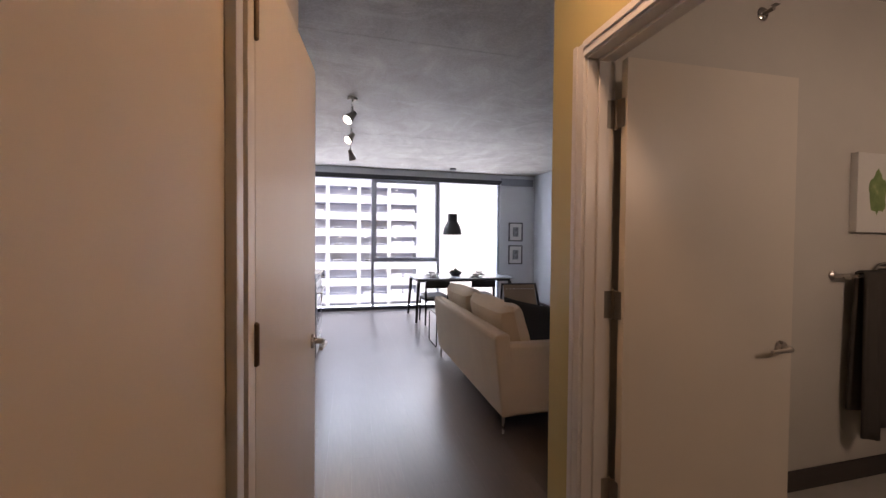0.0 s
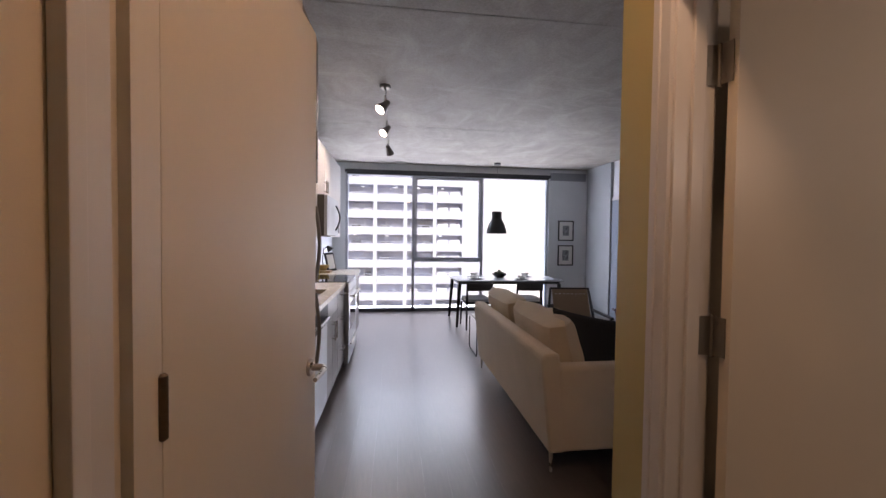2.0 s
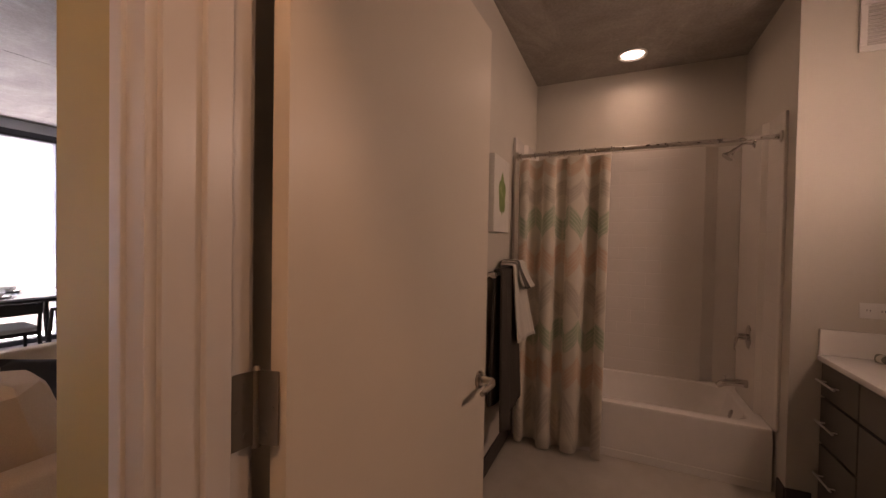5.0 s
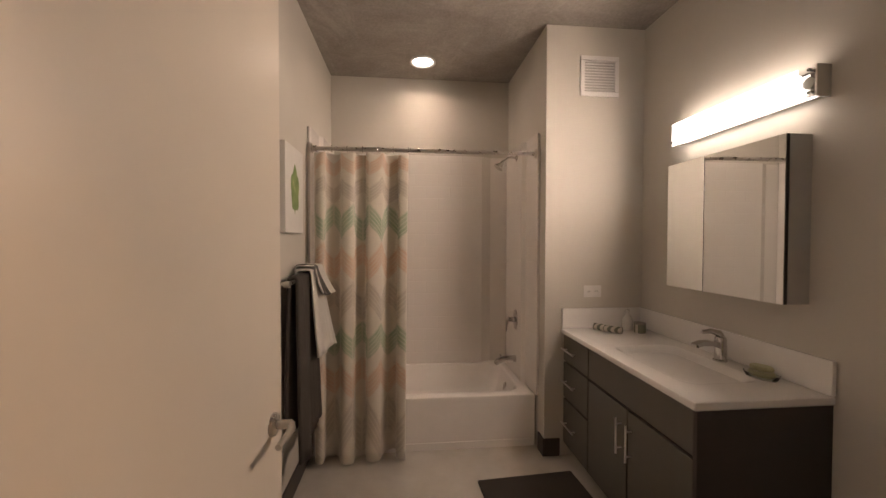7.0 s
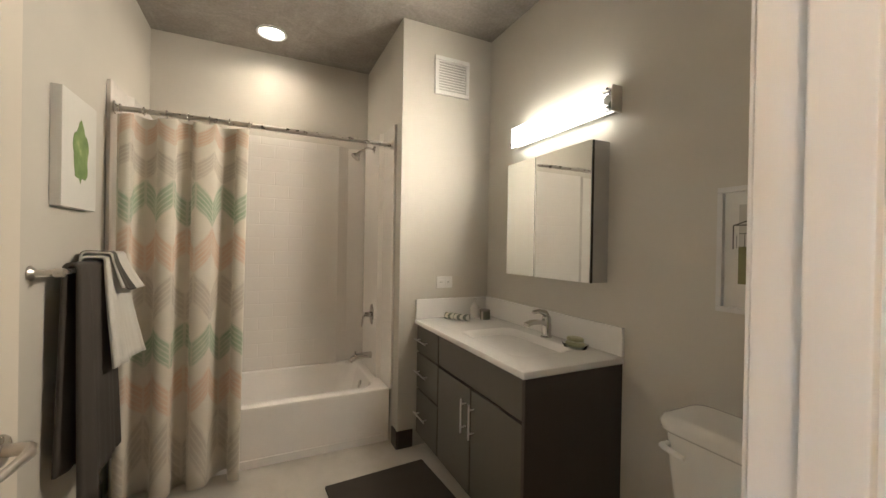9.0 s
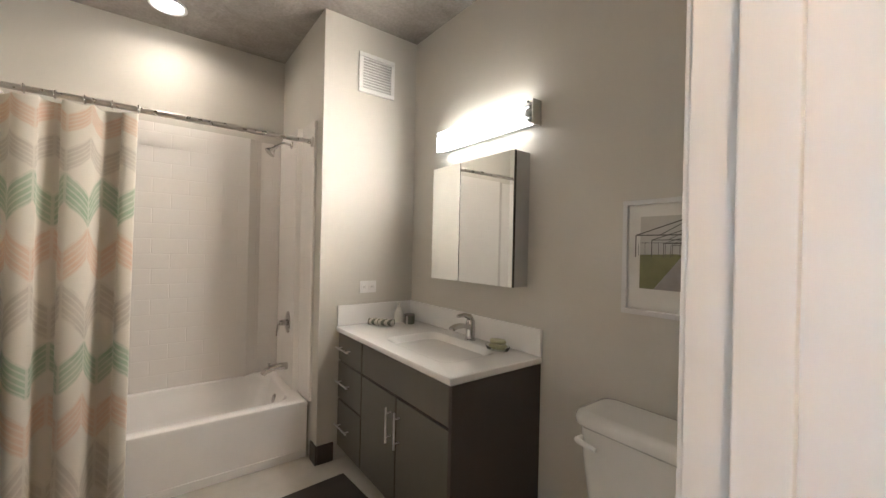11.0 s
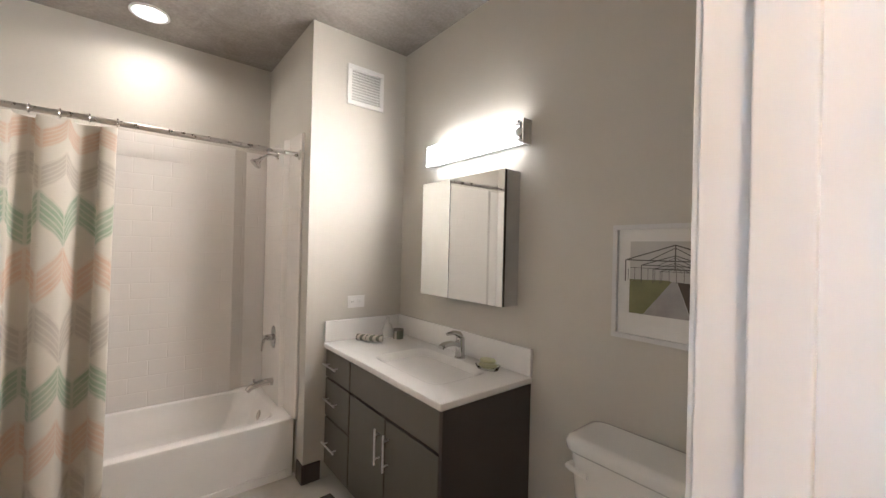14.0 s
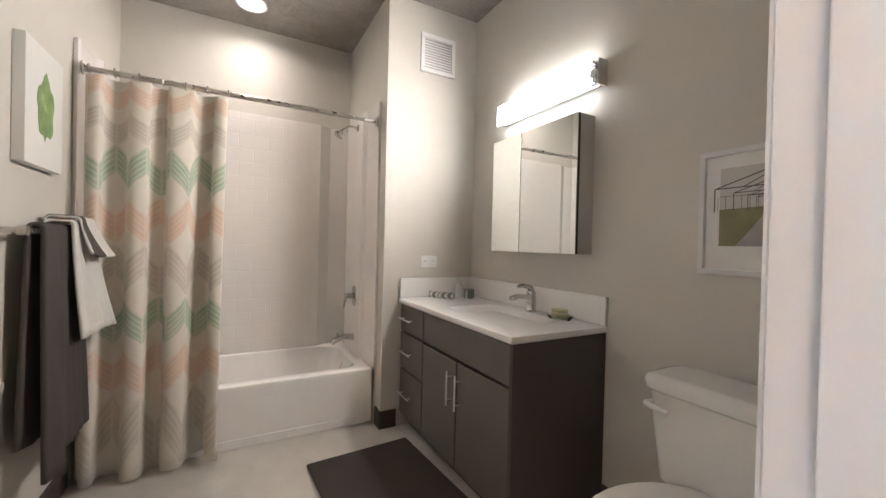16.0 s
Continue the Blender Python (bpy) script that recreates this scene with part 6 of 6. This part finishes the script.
def coffee_table():
    t = thing("coffee_table", "low round coffee table with a pale top", "coffee table", (3.12, 4.60, 0))
    part("top", lathe([(0, 0.40), (0.38, 0.40), (0.385, 0.41), (0.38, 0.42), (0, 0.42)], (3.12, 4.60, 0), 40), plain("pale_oak", (0.42, 0.34, 0.26), 0.4), t)
    for a in (30, 150, 270):
        x, y = math.cos(radians(a)), math.sin(radians(a))
        part("leg", rod((3.12 + 0.30 * x, 4.60 + 0.30 * y, 0), (3.12 + 0.24 * x, 4.60 + 0.24 * y, 0.40), 0.012, 0.018, 12), BLACK, t)
    v = thing("flower_vase", "glass vase with dried reddish flowers", "vase", (3.02, 4.70, 0.4205))
    part("vase", lathe([(0, 0), (0.045, 0), (0.05, 0.01), (0.05, 0.13), (0.045, 0.13), (0.044, 0.012), (0, 0.01)], (3.02, 4.70, 0.4205), 24), glass("vase_glass"), v)
    rng = random.Random(11)
    for k in range(14):
        a, r, h = rng.uniform(0, 6.28), rng.uniform(0.04, 0.13), rng.uniform(0.15, 0.25)
        p = Vector((3.02 + r * math.cos(a), 4.70 + r * math.sin(a), 0.4205 + h))
        st = part("stem", tube([(3.02 + 0.02 * math.cos(a), 4.70 + 0.02 * math.sin(a), 0.44), (3.02 + 0.6 * r * math.cos(a), 4.70 + 0.6 * r * math.sin(a), 0.4205 + 0.6 * h), p], 0.002, 6), plain("dry_stem", (0.14, 0.10, 0.05), 0.8), v)
        bm = bmesh.new()
        for q in range(9):
            d = Vector((rng.gauss(0, 1), rng.gauss(0, 1), rng.gauss(0, 0.7))).normalized() * 0.018
            bmesh.ops.create_icosphere(bm, subdivisions=1, radius=0.007, matrix=Matrix.Translation(p + d))
        part("blossom", bm, plain("dried_red", (0.20, 0.07, 0.06), 0.8), st)


def wall_pictures():
    for z0, z1 in ((1.372, 1.772), (0.882, 1.285)):
        x0, x1, y = 3.842, 4.162, WINDOW_Y
        t = thing("framed_print", "black framed small print with a wide white mat", "picture", ((x0 + x1) / 2, y, z0), group="prints by the window")
        for a, b, c, d in ((x0, x1, z0, z0 + 0.022), (x0, x1, z1 - 0.022, z1), (x0, x0 + 0.022, z0 + 0.0225, z1 - 0.0225), (x1 - 0.022, x1, z0 + 0.0225, z1 - 0.0225)):
            part("frame", box(a, b, y - 0.024, y - 0.001, c, d, 0.002), BLACK, t)
        part("mat", box(x0 + 0.022, x1 - 0.022, y - 0.012, y - 0.002, z0 + 0.022, z1 - 0.022), PAPER, t)
        m = Mat("grey_print", (0.2, 0.2, 0.2), 0.6)
        m.base(m.ramp(m.noise(30, 5, (2.5, 1, 1)), [(0.35, (0.05, 0.055, 0.06)), (0.65, (0.42, 0.43, 0.44))]))
        part("print", box(x0 + 0.095, x1 - 0.095, y - 0.0135, y - 0.0125, z0 + 0.10, z1 - 0.10), m.m, t, "grey city print", smooth=None)


def sliding_door():
    x = WALL_R
    t = thing("door_sliding", "blue-grey sliding door panel in a white frame", "door", (x, 6.4, 0), kind="structure")
    part("frame_post", box(x - 0.03, x - 0.001, 7.36, 7.43, 0, 2.15, 0.003), TRIM, t)
    part("frame_head", box(x - 0.03, x - 0.001, 4.9, 7.359, 2.09, 2.15, 0.003), TRIM, t)
    part("frame_post", box(x - 0.03, x - 0.001, 4.83, 4.90, 0, 2.15, 0.003), TRIM, t)
    for a, b, k in ((6.12, 7.358, 0.0), (4.902, 6.13, 0.010)):
        part("panel", box(x - 0.022 + k, x - 0.012 + k, a, b, 0.01, 2.089, 0.002), GREY_PAINT, t)


def table_things():
    z = 0.7355
    for k, (x, y) in enumerate(((1.95, 7.10), (2.72, 7.06), (2.02, 7.56), (2.95, 7.56))):
        t = thing("place_setting", "white bowl stacked on a plate", "tableware", (x, y, z), group="place settings")
        part("plate", lathe([(0, 0.004), (0.08, 0.004), (0.13, 0.018), (0.132, 0.020), (0.08, 0.0), (0, 0)], (x, y, z), 32), PORCELAIN, t)
        part("bowl", lathe([(0.03, 0.0), (0.055, 0.02), (0.072, 0.055), (0.069, 0.055), (0.05, 0.022), (0, 0.012)], (x, y, z + 0.0045), 28), PORCELAIN, t)
    t = thing("centrepiece_bowl", "dark bowl with green moss balls", "bowl", (2.42, 7.35, z))
    part("bowl", lathe([(0, 0), (0.07, 0), (0.12, 0.05), (0.125, 0.07), (0.118, 0.07), (0.11, 0.05), (0, 0.012)], (2.42, 7.35, z), 28), BLACK, t)
    rng = random.Random(2)
    for k in range(7):
        a = k / 7 * 6.28
        bm = bmesh.new()
        p = Vector((2.42 + 0.062 * math.cos(a) * (k > 0), 7.35 + 0.062 * math.sin(a) * (k > 0), z + 0.068 + 0.03 * (k == 0)))
        bmesh.ops.create_icosphere(bm, subdivisions=2, radius=0.034, matrix=Matrix.Translation(p))
        for v in bm.verts:
            v.co += (v.co - p) * rng.uniform(-0.12, 0.12)
        part("moss_ball", bm, plain("dark_moss", (0.05, 0.07, 0.035), 0.9, 0, 0.3), t)


track_light()
pendant()
dining_table()
c0 = chair()
c0.matrix_basis = pose(1.92, 6.90, 0, 0, 0, 2)
copy_thing(c0, pose(2.73, 6.90, 0, 0, 0, -3))
sofa()
side_table()
armchair()
coffee_table()
wall_pictures()
sliding_door()
table_things()


# ---- floor planks ----
def planks():
    w, length, gap = 0.146, 1.42, 0.0002
    rng = random.Random(5)
    t = thing("floor", "dark stained wood plank floor with a satin sheen", "floor", (0, 0, 0), kind="structure")
    shared = {}

    def mesh(dx, dy):
        key = (round(dx, 3), round(dy, 3))
        if key not in shared:
            bm = box(0, dx, 0, dy, -0.014, 0.0, 0.00015, segments=1)
            me = bpy.data.meshes.new("plank")
            bm.to_mesh(me)
            bm.free()
            me.materials.append(PLANK)
            shared[key] = me
        return shared[key]
    x = WALL_L
    count = 0
    while x < WALL_R:
        y = -1.2 - rng.choice((0.0, 0.35, 0.71, 1.06))
        while y < WINDOW_Y:
            a, b = max(y, -1.2), min(y + length, WINDOW_Y + 0.02)
            right = min(x + w, WALL_R)
            if x > 1.37 and b > -1.2:
                a = max(a, 2.28)
            if b - a > 0.05 and right - x > 0.02:
                o = new("plank", mesh(right - x - gap, b - a - gap))
                o.location = (x, a, 0)
                o.parent = t
                count += 1
            y += length
        x += w


planks()
